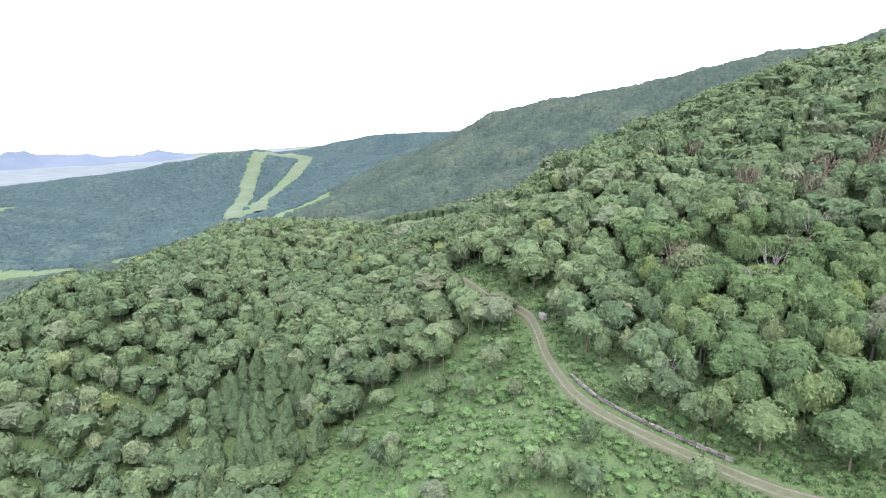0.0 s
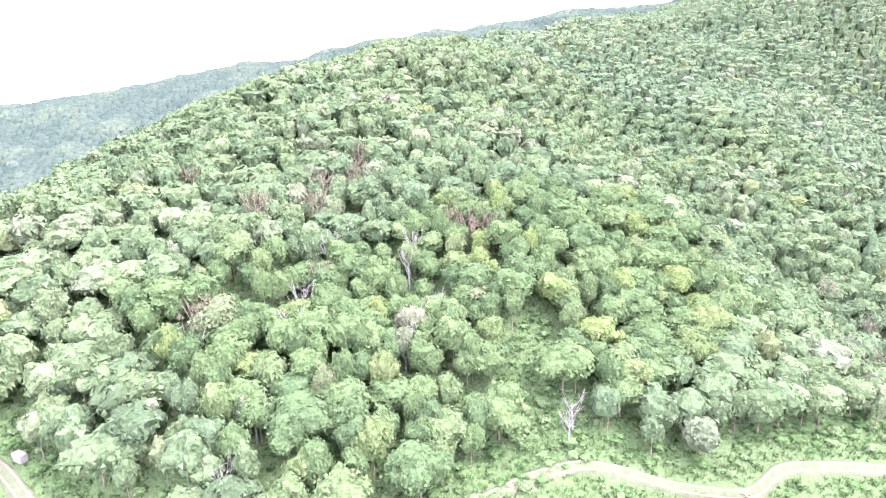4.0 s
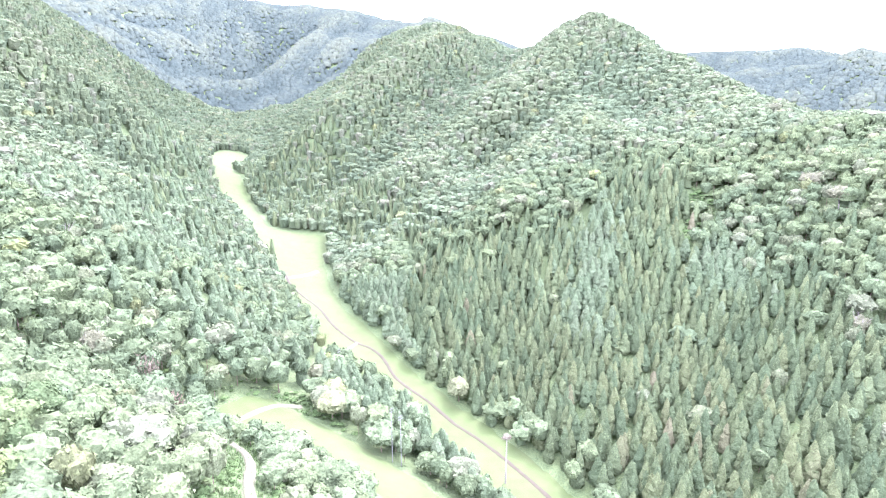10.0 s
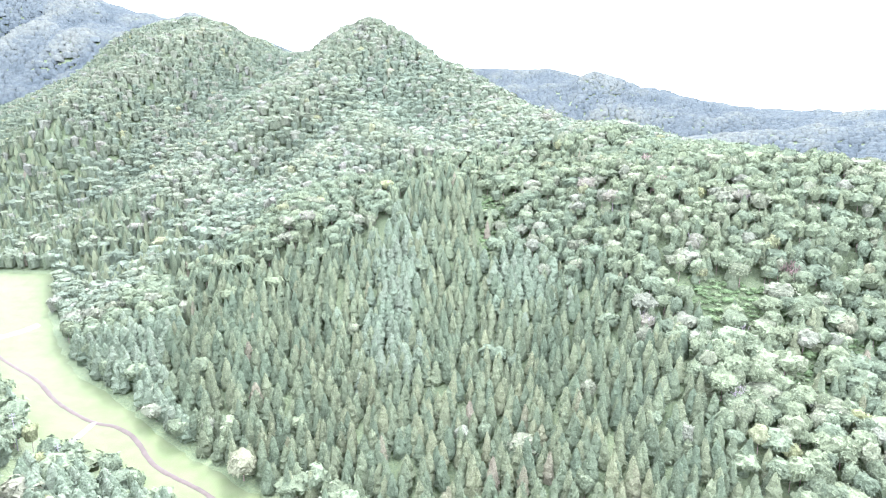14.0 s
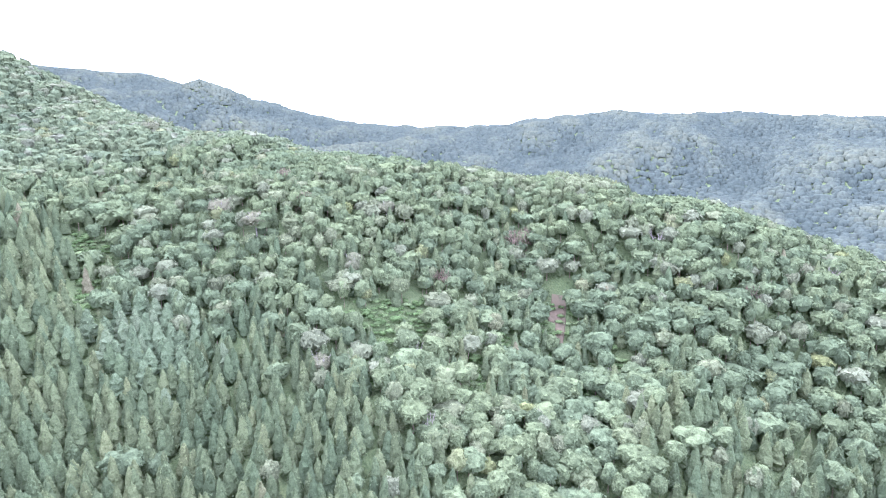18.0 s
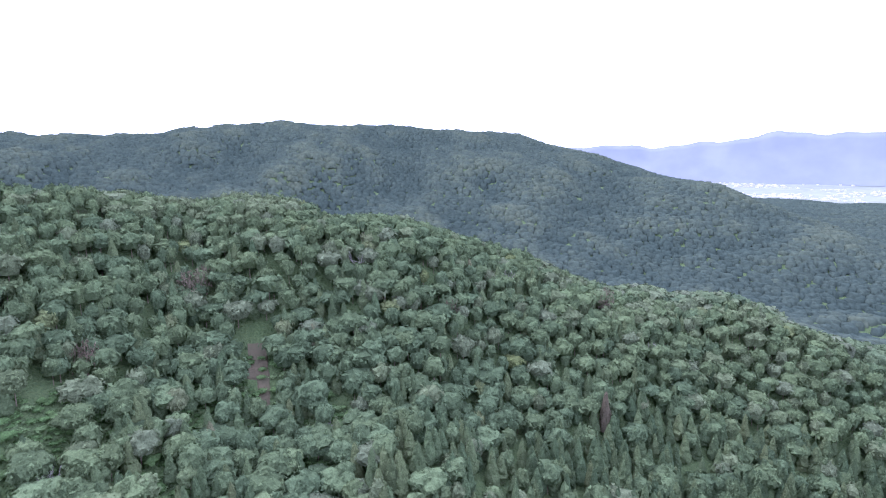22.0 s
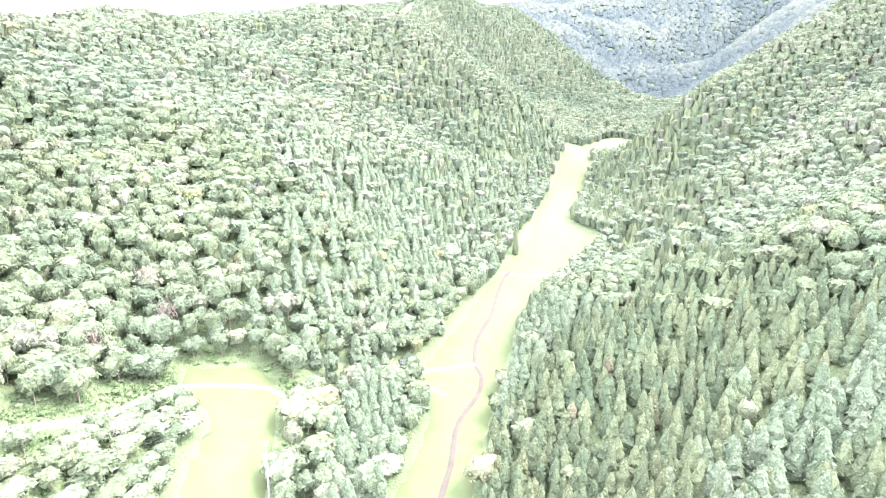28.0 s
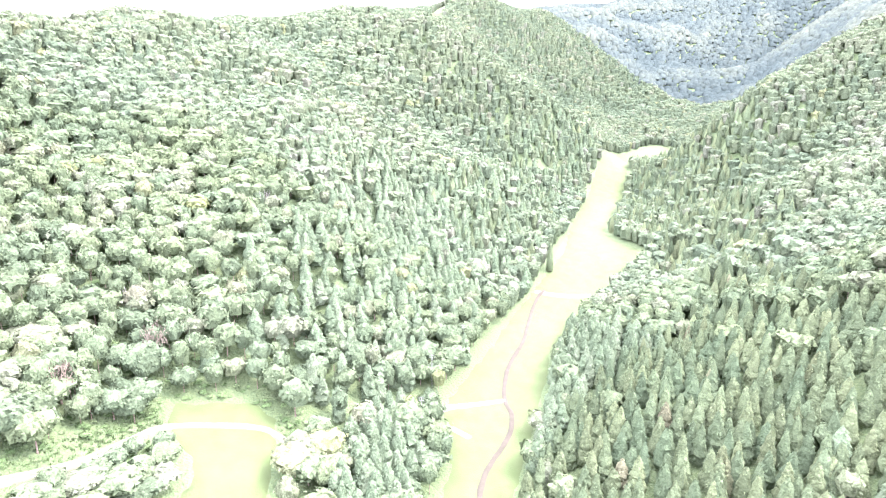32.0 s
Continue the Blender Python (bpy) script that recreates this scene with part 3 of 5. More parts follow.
gx, gy = ticks(-320, 380, 5, 4300), ticks(-260, 820, 5, 4300)
GX, GY = np.meshgrid(gx, gy)
GZ = land(GX, GY)
rows_, cols_ = GX.shape
idx = np.arange(rows_ * cols_).reshape(rows_, cols_)
quads = np.stack([idx[:-1, :-1], idx[:-1, 1:], idx[1:, 1:], idx[1:, :-1]], -1).reshape(-1, 4)
ground = new("ground", fill("ground", np.stack([GX, GY, GZ], -1).reshape(-1, 3), quads, FLOOR, smooth=True))
tagged(ground, "green undergrowth on wooded hills round a narrow valley", "ground", kind="structure")


def ribbon(name, line, half, lift, material, label, category, uneven=0.0, step=3.0, across=4):
    """A strip laid on the land along a line, with its own thickness."""
    mid = np.array(catmull(line, step))
    d = np.gradient(mid, axis=0)
    d /= np.linalg.norm(d, axis=1)[:, None]
    side = np.c_[-d[:, 1], d[:, 0]]
    rng = np.random.RandomState(len(mid))
    halves = np.interp(np.linspace(0, 1, len(mid)), np.linspace(0, 1, len(half)), half)
    wob = 1 + uneven * rng.uniform(-1, 1, (len(mid), 2))
    s = np.linspace(-1, 1, across + 1)
    off = np.where(s[None] < 0, s[None] * (halves * wob[:, 0])[:, None], s[None] * (halves * wob[:, 1])[:, None])
    x, y = mid[:, :1] + side[:, :1] * off, mid[:, 1:] + side[:, 1:] * off
    z = land(x, y) + lift
    z[:, 0] -= lift + 0.3
    z[:, -1] -= lift + 0.3
    n, m = x.shape
    k = np.arange(n * m).reshape(n, m)
    f = np.stack([k[:-1, :-1], k[1:, :-1], k[1:, 1:], k[:-1, 1:]], -1).reshape(-1, 4)
    me = fill(name, np.stack([x, y, z], -1).reshape(-1, 3), f[:, ::-1], material, smooth=True)
    return tagged(new(name, me), label, category, kind="structure")


def between(name, one, other, lift, material, label, category, step=3.0, across=10, wobble=0.8):
    """A sheet laid on the land between two edge lines, its rim tucked into the ground."""
    rng = np.random.RandomState(len(one))
    edges = []
    for line in (one, other):
        p = np.array(catmull(line, 2.0))
        s = np.r_[0, np.cumsum(np.hypot(*np.diff(p, axis=0).T))]
        n = int(s[-1] / step) if not edges else len(edges[0])
        at = np.linspace(0, s[-1], n)
        edges.append(np.c_[np.interp(at, s, p[:, 0]), np.interp(at, s, p[:, 1])] + rng.uniform(-wobble, wobble, (n, 2)))
    k = np.linspace(0, 1, across + 1)[None, :, None]
    xy = edges[0][:, None] * (1 - k) + edges[1][:, None] * k
    x, y = xy[..., 0], xy[..., 1]
    z = land(x, y) + lift
    for rim in (z[:, 0], z[:, -1], z[0], z[-1]):
        rim -= lift + 0.3
    n, m = x.shape
    q = np.arange(n * m).reshape(n, m)
    f = np.stack([q[:-1, :-1], q[1:, :-1], q[1:, 1:], q[:-1, 1:]], -1).reshape(-1, 4)
    return tagged(new(name, fill(name, np.stack([x, y, z], -1).reshape(-1, 3), f[:, ::-1], material, smooth=True)), label, category, kind="structure")


between("meadow", MEADOW_WEST, MEADOW_EAST, 0.4, MEADOW, "mown pale green meadow along the valley floor", "meadow")
between("lower_meadow", LOWER_UPHILL, LOWER_DOWNHILL, 0.4, MEADOW, "mown pale green meadow strip beside the woods", "meadow")
between("gravel_patch", [(-23, 346), (-10, 356), (2, 366)], [(-25, 352), (-12, 363), (-1, 374)], 0.55, GRAVEL, "pale gravel strip across the meadow", "gravel", 2, 4, 0.4)
between("gravel_patch", [(9, 234), (20, 236)], [(9, 239), (21, 241)], 0.55, GRAVEL, "pale gravel patch beside the track", "gravel", 2, 3, 0.4)
ribbon("branch_track", [(16, 262), (10, 253), (3, 240), (-6, 226)], [1.6, 1.8], 0.62, GRAVEL, "pale gravel side track over the meadow", "track", 0.15, 2, 4)
ribbon("ridge_strip", [(-318, 525), (-350, 590), (-395, 680), (-425, 740), (-468, 815)], [7, 8, 7, 9, 10], 0.6, MEADOW, "pale cut grass strip up to the ridge", "meadow", 0.2, 4, 4)
ribbon("ledge_field", [(-440, -264), (-425, -234), (-407, -203), (-391, -182)], [8, 12, 12, 8], 0.6, MEADOW, "pale grass field behind the wooded shoulder", "meadow", 0.15, 4, 4)
ribbon("road", ROAD, [1.5, 1.45, 1.45], 0.5, GRASSY, "pale dirt road with grassy middle on the hillside", "road", 0.16, 2, 6)
road_line = np.array(catmull(ROAD, 3.0))
road_way = np.gradient(road_line, axis=0)
road_side = np.c_[-road_way[:, 1], road_way[:, 0]] / np.linalg.norm(road_way, axis=1)[:, None]
for side in (-0.66, 0.66):
    ribbon("wheel_rut", (road_line + side * road_side).tolist(), [0.5, 0.42, 0.5], 0.57, DIRT, "pale sandy wheel rut worn into the road", "rut", 0.25, 2, 3)
ribbon("track", TRACK, [1.5, 1.5], 0.6, MUD, "brown dirt track along the valley meadow", "track", 0.15, 2, 4)


# ---- where the woods stand ----
CEDAR_EAST = [(80, 96), (82, 140), (74, 168), (56, 206), (44, 232), (34, 262), (42, 300), (58, 312), (46, 376), (14, 400), (10, 436), (-34, 472), (-52, 542), (-82, 640), (-80, 700), (-20, 720), (20, 600), (48, 520), (78, 420), (84, 345), (120, 310), (158, 296), (196, 350), (226, 330), (214, 262), (190, 246), (222, 200), (206, 150), (186, 120), (172, 60), (140, 36)]
CEDAR_SOUTH = [(176, 30), (226, 62), (244, 40), (240, -6), (256, -50), (238, -104), (196, -190), (140, -110)]
LARCH_WEST = [(-8, 232), (-24, 290), (-36, 335), (-70, 350), (-130, 350), (-140, 300), (-92, 262), (-62, 224), (-44, 202), (-20, 205)]
CEDAR_WEST = [(-36, 335), (-50, 400), (-68, 460), (-96, 560), (-120, 640), (-150, 600), (-128, 460), (-100, 340)]
LARCH_BELT = [(-2, 206), (24, 172), (40, 150), (47, 136), (50, 148), (30, 196), (14, 222), (-6, 232)]
LARCH_SPINE = [(104, 218), (120, 214), (150, 252), (178, 296), (164, 302), (134, 268)]
LARCH_KNOLL = [(176, 216), (196, 206), (214, 236), (204, 252), (186, 244)]
CEDAR_GULLY = [(-100, -140), (-80, -152), (-58, -150), (-44, -136), (-58, -118), (-74, -116), (-90, -128)]
SHRUBS = [(-90, -64), (-72, -50), (-56, -39), (-44, -20), (-39, 5), (-38, 40), (-27, 58), (-19, 80), (-12, 110), (8, 90), (20, 30), (0, -60), (-52, -116), (-76, -116), (-82, -100), (-79, -84), (-82, -68), (-84, -60)]
GRASS_GULLY = [(-43, 4), (-46, 28), (-54, 32), (-64, 38), (-74, 52), (-66, 54), (-54, 46), (-40, 50)]
KNOLL = [(-14, 108), (-16, 135), (-26, 156), (-22, 166), (-8, 166), (18, 138), (38, 110), (24, 88), (-8, 92)]
EAST_MIXED = [(150, 260), (215, 380), (300, 280), (310, 120), (316, -20), (270, -150), (230, -40), (230, 60), (190, 170)]
LARCH_EDGE = [(44, 232), (34, 258), (24, 284), (14, 304), (12, 326), (34, 322), (60, 312), (46, 298), (40, 264)]
CLEARING = [(205, 150), (230, 170), (262, 130), (282, 85), (250, 52), (222, 90)]
GLADES = [[(225, 294), (231, 278), (214, 266), (190, 249), (195, 262)], [(243, 148), (231, 166), (217, 142), (238, 127), (262, 126), (256, 140)]]
BARE = [(284, 92), (287, 87), (283, 83), (276, 84), (270, 81), (262, 84), (257, 86), (262, 90), (268, 89), (273, 94), (279, 91)]
LEDGE = [(-440, -264), (-425, -234), (-407, -203), (-391, -182)]
STRIP = [(-318, 525), (-350, 590), (-395, 680), (-425, 740), (-468, 815)]


def open_land(x, y):
    """Where no tree stands."""
    out = (meadow_edge(x, y) < 1.0) | (lower_edge(x, y) < 3.0) | (line_distance(x, y, ROAD)[0] < 4.9) | inside(x, y, GRASS_GULLY) | (edge_of(x, y, BARE) < 2)
    out |= (line_distance(x, y, LEDGE)[0] < 18) | (line_distance(x, y, [(-408, -248), (-372, -176)])[0] < 24) | (line_distance(x, y, STRIP)[0] < 10) | (line_distance(x, y, [(3, 240), (-12, 214), (-14, 190)])[0] < 3)
    for glade in GLADES:
        out |= inside(x, y, glade) & (np.sin(x * 0.9) * np.sin(y * 0.7 + x * 0.3) < 0.45)
    return out


def sown(lo, hi, step, rng):
    """Places on a jittered lattice over a rectangle."""
    x, y = np.meshgrid(np.arange(lo[0], hi[0], step), np.arange(lo[1], hi[1], step * 0.87))
    x = x + (np.arange(x.shape[0]) % 2)[:, None] * step / 2
    x, y = x.ravel() + rng.uniform(-0.4, 0.4, x.size) * step, y.ravel() + rng.uniform(-0.4, 0.4, x.size) * step
    return x, y


def height_at(x, y):
    """The ground's height by its own grid, which is quick."""
    i = np.clip(np.searchsorted(gx, x) - 1, 0, len(gx) - 2)
    j = np.clip(np.searchsorted(gy, y) - 1, 0, len(gy) - 2)
    u, v = (x - gx[i]) / (gx[i + 1] - gx[i]), (y - gy[j]) / (gy[j + 1] - gy[j])
    a, b, c, d = GZ[j, i], GZ[j, i + 1], GZ[j + 1, i + 1], GZ[j + 1, i]
    return np.where(u >= v, a + u * (b - a) + v * (c - b), a + v * (d - a) + u * (c - d))


def faces_valley(x, y, z, lift):
    """Whether a place looks out over the valley, or lies behind a crest."""
    out = np.zeros(len(x), bool)
    for ex, ey in ((50, -30), (15, -18), (2, 20), (40, 70), (72, 82), (120, 78), (118, 105)):
        ez, clear = 118.0, np.ones(len(x), bool)
        for s in np.linspace(0.15, 0.97, 30):
            clear &= height_at(ex + (x - ex) * s, ey + (y - ey) * s) < ez + (z + lift - ez) * s + 1.0
        out |= clear
    return out


RNG = np.random.RandomState(11)
MIDDLE_LINE = [(53, -28), (34, -34), (12, -17), (0, 0), (13, 36), (45, 73), (71, 82), (100, 73), (120, 78), (127, 93), (112, 110)]


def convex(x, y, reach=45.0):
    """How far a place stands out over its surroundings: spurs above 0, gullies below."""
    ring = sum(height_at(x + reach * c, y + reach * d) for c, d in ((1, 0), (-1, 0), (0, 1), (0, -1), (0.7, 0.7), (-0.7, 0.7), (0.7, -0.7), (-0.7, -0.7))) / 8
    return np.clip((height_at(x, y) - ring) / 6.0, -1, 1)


def patchy(x, y):
    """A slow variation from 0 to 1 over the woods."""
    return np.clip(0.5 + 0.25 * np.sin(x / 37 + 2 * np.sin(y / 61)) + 0.25 * np.sin(y / 29 + 1.7 * np.sin(x / 53)), 0, 1)


def leaf_tints(x, y, rng):
    """Most trees mid green in drifts, some greyish, a few yellowish or pale; light on spurs and shade in gullies are
    painted in.
    """
    t = np.clip(0.10 + 0.5 * patchy(y, x) * rng.rand(len(x)) + 0.14 * convex(x, y, 30.0) + 0.12 * rng.normal(size=len(x)), 0, 0.64)
    odd = rng.rand(len(x))
    t = np.where(odd < 0.10, rng.uniform(0.64, 0.82, len(x)), t)
    return np.where(odd > 0.978, rng.uniform(0.86, 0.98, len(x)), t)


bx, by = sown((-520, -330), (520, 1000), 5.4, RNG)
keep_ = ~open_land(bx, by)
jx, jy = bx + 6 * RNG.normal(size=len(bx)), by + 6 * RNG.normal(size=len(bx))
stray = RNG.rand(len(bx)) < np.where(by > 315, 0.4, 0.025)
keep_ &= ~((inside(bx + 14 * RNG.normal(size=len(bx)), by + 14 * RNG.normal(size=len(bx)), LARCH_WEST) | inside(jx, jy, CEDAR_WEST)) & (RNG.rand(len(bx)) < 0.7))
for stand in (CEDAR_EAST, LARCH_BELT, CEDAR_GULLY, LARCH_SPINE, LARCH_KNOLL, LARCH_EDGE):
    keep_ &= ~inside(jx, jy, stand) | stray
keep_ &= ~(inside(bx, by, CEDAR_SOUTH) & (RNG.rand(len(bx)) < 0.72))
keep_ &= ~(inside(bx, by, EAST_MIXED) & (RNG.rand(len(bx)) < 0.06))
keep_ &= ~(inside(bx, by, SHRUBS) & (RNG.rand(len(bx)) < 0.86))
keep_ &= ~(inside(bx, by, CLEARING) & (RNG.rand(len(bx)) < 0.22))
bx, by = bx[keep_], by[keep_]
bz = height_at(bx, by)
broad = np.c_[bx, by, bz - 0.9, (5.0 + 6.0 * RNG.rand(len(bx)) ** 1.8) * (0.92 + 0.28 * patchy(bx, by)), RNG.uniform(9.2, 13.4, len(bx)), leaf_tints(bx, by, RNG)]
small_ = inside(bx, by, SHRUBS) | inside(bx, by, KNOLL)
broad[small_, 3:5] *= 0.72
on_knoll = inside(bx, by, KNOLL)
broad[on_knoll, 3] *= 1.35
broad[on_knoll, 4] *= 0.85
away = line_distance(bx, by, MIDDLE_LINE)[0]
far_off = away >= 200
broad[far_off, 4] = 11.4 + 0.42 * (broad[far_off, 4] - 11.4)
faces_us = faces_valley(bx, by, bz, 13)

cx, cy = sown((-200, -240), (320, 760), 4.5, RNG)
cx, cy = cx + 1.1 * RNG.normal(size=len(cx)), cy + 1.1 * RNG.normal(size=len(cx))
jx, jy = cx + 5 * RNG.normal(size=len(cx)), cy + 5 * RNG.normal(size=len(cx))
in_cedar = inside(jx, jy, CEDAR_EAST) | (inside(jx, jy, CEDAR_WEST) & (RNG.rand(len(cx)) < 0.45)) | inside(jx, jy, CEDAR_GULLY) | (inside(cx, cy, CEDAR_SOUTH) & (RNG.rand(len(cx)) < 0.75)) | (inside(cx, cy, CLEARING) & (RNG.rand(len(cx)) < 0.16)) | (inside(cx, cy, EAST_MIXED) & (RNG.rand(len(cx)) < 0.26))
in_cedar &= ~open_land(cx, cy) & ~inside(jx, jy, LARCH_SPINE) & ~inside(jx, jy, LARCH_KNOLL) & ~inside(cx, cy, LARCH_EDGE) & (RNG.rand(len(cx)) < np.where(cy > 315, 0.6, 0.94))
cx, cy = cx[in_cedar], cy[in_cedar]
cedar = np.c_[cx, cy, height_at(cx, cy) - 0.3, RNG.uniform(4.6, 6.4, len(cx)), RNG.uniform(9.5, 13.5, len(cx)), np.clip(0.75 * RNG.rand(len(cx)) + 0.3 * (RNG.rand(len(cx)) < 0.06) + 0.2 * (patchy(cx, cy) - 0.5), 0, 1)]
gully = inside(cx, cy, CEDAR_GULLY)
cedar[gully, 3] *= 1.15
cedar[gully, 4] *= 1.05
cedar[gully, 5] *= 0.3
cedar_away = line_distance(cx, cy, MIDDLE_LINE)[0]

lx, ly = sown((-180, 120), (230, 660), 4.7, RNG)
jx, jy = lx + 6 * RNG.normal(size=len(lx)), ly + 6 * RNG.normal(size=len(lx))
in_larch = ((inside(lx + 14 * RNG.normal(size=len(lx)), ly + 14 * RNG.normal(size=len(lx)), LARCH_WEST) & (RNG.rand(len(lx)) < 0.75)) | (inside(jx, jy, CEDAR_WEST) & (RNG.rand(len(lx)) < 0.35)) | inside(lx, ly, LARCH_BELT) | inside(lx, ly, LARCH_EDGE) | inside(jx, jy, LARCH_SPINE) | inside(jx, jy, LARCH_KNOLL)) & ~open_land(lx, ly)
lx, ly = lx[in_larch], ly[in_larch]
larch = np.c_[lx, ly, height_at(lx, ly) - 0.3, RNG.uniform(5.4, 7.8, len(lx)), RNG.uniform(9.5, 13.5, len(lx)), RNG.rand(len(lx))]

T0 = [broadleaf_crown(np.random.RandomState(20 + i), 15, 210, 1.15, 3, 0.05) for i in range(14)]
T0_FINE = [broadleaf_crown(np.random.RandomState(500 + i), 17, 560, 0.9, 3, 0.05) for i in range(14)]
T1 = [broadleaf_crown(np.random.RandomState(40 + i), 12, 120, 1.8, 2, 0.12, 0.28) for i in range(14)]
T2 = [broadleaf_crown(np.random.RandomState(60 + i), 7, 44, 2.4, 2, 0.42, 0.24) for i in range(12)]
T3 = [broadleaf_crown(np.random.RandomState(80 + i), 5, 28, 2.6, 1, 0.5, 0.24) for i in range(10)]


def small_crown(rng):
    """A small rounded crown for far woods: a top, two uneven rings."""
    a = rng.uniform(0, 6.28) + np.arange(5) * 1.257
    wide = lambda r: r * rng.uniform(0.72, 1.28, 5)
    r1, r2 = wide(0.38), wide(0.58)
    v = np.r_[[[rng.uniform(-0.08, 0.08), rng.uniform(-0.08, 0.08), 1.0]], np.c_[r1 * np.cos(a), r1 * np.sin(a), rng.uniform(0.72, 0.94, 5)], np.c_[r2 * np.cos(a + 0.6), r2 * np.sin(a + 0.6), rng.uniform(-1.1, -0.5, 5)]]
    f = []
    for k in range(5):
        n = (k + 1) % 5
        f += [(0, 1 + k, 1 + n), (1 + k, 6 + k, 1 + n), (1 + n, 6 + k, 6 + n)]
    return v, np.array(f)


T5 = [small_crown(np.random.RandomState(300 + i)) for i in range(14)]
T4 = [(ICO_V * (0.5, 0.5, 0.44) * np.random.RandomState(90 + i).uniform(0.85, 1.15, (len(ICO_V), 1)) + (0, 0, 0.56), ICO_F) for i in range(5)]
C0 = [conifer_crown(np.random.RandomState(100 + i), 8, 9, 60) for i in range(12)]
C1 = [conifer_crown(np.random.RandomState(120 + i), 4, 6, 6) for i in range(8)]
L0 = [conifer_crown(np.random.RandomState(160 + i), 9, 9, 110, 0.05, 0.48, 0.22, 0.66) for i in range(12)]
TRUNK = limb((0, 0, 0), (0.02, 0.01, 0.72), 0.022, 0.008, 5)


def woods(name, templates, spots, material, label, category, seed, smooth=False):
    if not len(spots):
        return None
    v, f, t = spread(templates, spots, np.random.RandomState(seed))
    return tagged(new(name, fill(name, v, f, material, t, smooth)), label, category, kind="stuff")


# Trees that stand by themselves as things: one stretch of each stand, nearest to the middle of the valley.
NEAR_BROAD = inside(bx, by, [(-104, -36), (-46, -10), (-44, 60), (-50, 118), (-92, 110), (-104, 40)]) & ~small_
NEAR_CEDAR = inside(cx, cy, [(96, 120), (150, 110), (160, 170), (120, 200), (90, 196)])
NEAR_LARCH = inside(lx, ly, LARCH_BELT)


def single_trees(kind, label, category, group, crowns, leaf, spots, seed, limit=300):
    """Trees one by one, each with a trunk and a crown; alike ones share their meshes."""
    rng = np.random.RandomState(seed)
    crown_meshes = [fill("crown", v, f, leaf) for v, f in crowns]
    trunk_mesh = fill("trunk", *TRUNK, BARK, smooth=True)
    for x, y, z, w, h, t in spots[:limit]:
        root = tagged(new(kind), label, category, group)
        root.matrix_basis = Matrix.Translation((x, y, z)) @ pose(0, 0, 0, 0, 0, rng.uniform(0, 360)) @ Matrix.Diagonal((w, w, h, 1))
        part("trunk", trunk_mesh, root)
        part("crown", crown_meshes[rng.randint(len(crown_meshes))], root)


woods("broadleaf_wood", T0, broad[(away < 135) & faces_us & ~NEAR_BROAD], BROADLEAF, "dense green broadleaf wood on the hillside", "trees", 1)
woods("broadleaf_wood", T1, broad[(away >= 135) & (away < 250) & faces_us], BROADLEAF, "dense green broadleaf wood on the upper slopes", "trees", 2)
woods("broadleaf_wood", T2, broad[(away >= 250) & (away < 460) & faces_us], BROADLEAF_HAZED, "green broadleaf wood below the ridges", "trees", 3)
far_trees = broad[(away >= 460) & faces_us & (RNG.rand(len(bx)) < 0.9)]
far_trees[:, 3] *= 1.05
woods("broadleaf_wood", T3, far_trees, BROADLEAF_HAZED, "green broadleaf wood on the ridges", "trees", 4)
hidden = broad[~faces_us & (RNG.rand(len(bx)) < 0.5)]
hidden[:, 3] *= 1.7
woods("broadleaf_wood", T4, hidden, BROADLEAF, "green broadleaf wood behind the crests", "trees", 5, True)
woods("tree_trunks", [TRUNK], np.concatenate([broad[(away < 250) & faces_us & ~NEAR_BROAD], cedar[(cedar_away < 200) & ~NEAR_CEDAR], larch[~NEAR_LARCH]]), BARK, "brown trunks inside the woods", "trunks", 6)
woods("cedar_wood", C0, cedar[(cedar_away < 210) & ~NEAR_CEDAR], CEDAR, "dark green cedar plantation on the valley side", "trees", 7)
woods("cedar_wood", C1, cedar[cedar_away >= 210], CEDAR, "dark green cedar plantation up the valley", "trees", 8)
woods("larch_wood", L0, larch[~NEAR_LARCH], LARCH, "pale green larch plantation on the slope", "trees", 9)

sx, sy = sown((-95, -120), (24, 112), 2.5, RNG)
in_shrub = (inside(sx, sy, SHRUBS) & (line_distance(sx, sy, ROAD)[0] > 3.2)) | (inside(sx, sy, GRASS_GULLY) & (RNG.rand(len(sx)) < 0.8))
in_shrub &= RNG.rand(len(sx)) < 0.92
sx, sy = sx[in_shrub], sy[in_shrub]
ex_, ey_ = sown((186, 40), (290, 300), 2.4, RNG)
in_glade = (inside(ex_, ey_, CLEARING) | inside(ex_, ey_, GLADES[0]) | inside(ex_, ey_, GLADES[1])) & (RNG.rand(len(ex_)) < 0.92) & ~(inside(ex_, ey_, BARE) & (RNG.rand(len(ex_)) < 0.7))
ux, uy = sown((-130, -130), (10, 200), 2.9, RNG)
verge = line_distance(ux, uy, ROAD)[0]
in_verge = (verge > 2.7) & (RNG.rand(len(ux)) < np.where(verge < 12, 0.95, 0.35)) & (meadow_edge(ux, uy) > 1) & (lower_edge(ux, uy) > 1) & ~inside(ux, uy, SHRUBS) & ~inside(ux, uy, CEDAR_GULLY) & ~(inside(ux, uy, GRASS_GULLY) & (RNG.rand(len(ux)) < 0.7))
sx, sy = np.r_[sx, ex_[in_glade], ux[in_verge]], np.r_[sy, ey_[in_glade], uy[in_verge]]
size_ = RNG.uniform(1.6, 3.4, len(sx)) * np.where(sx > 150, 1.45, 1.0) * (1 + 0.5 * (RNG.rand(len(sx)) < 0.12))
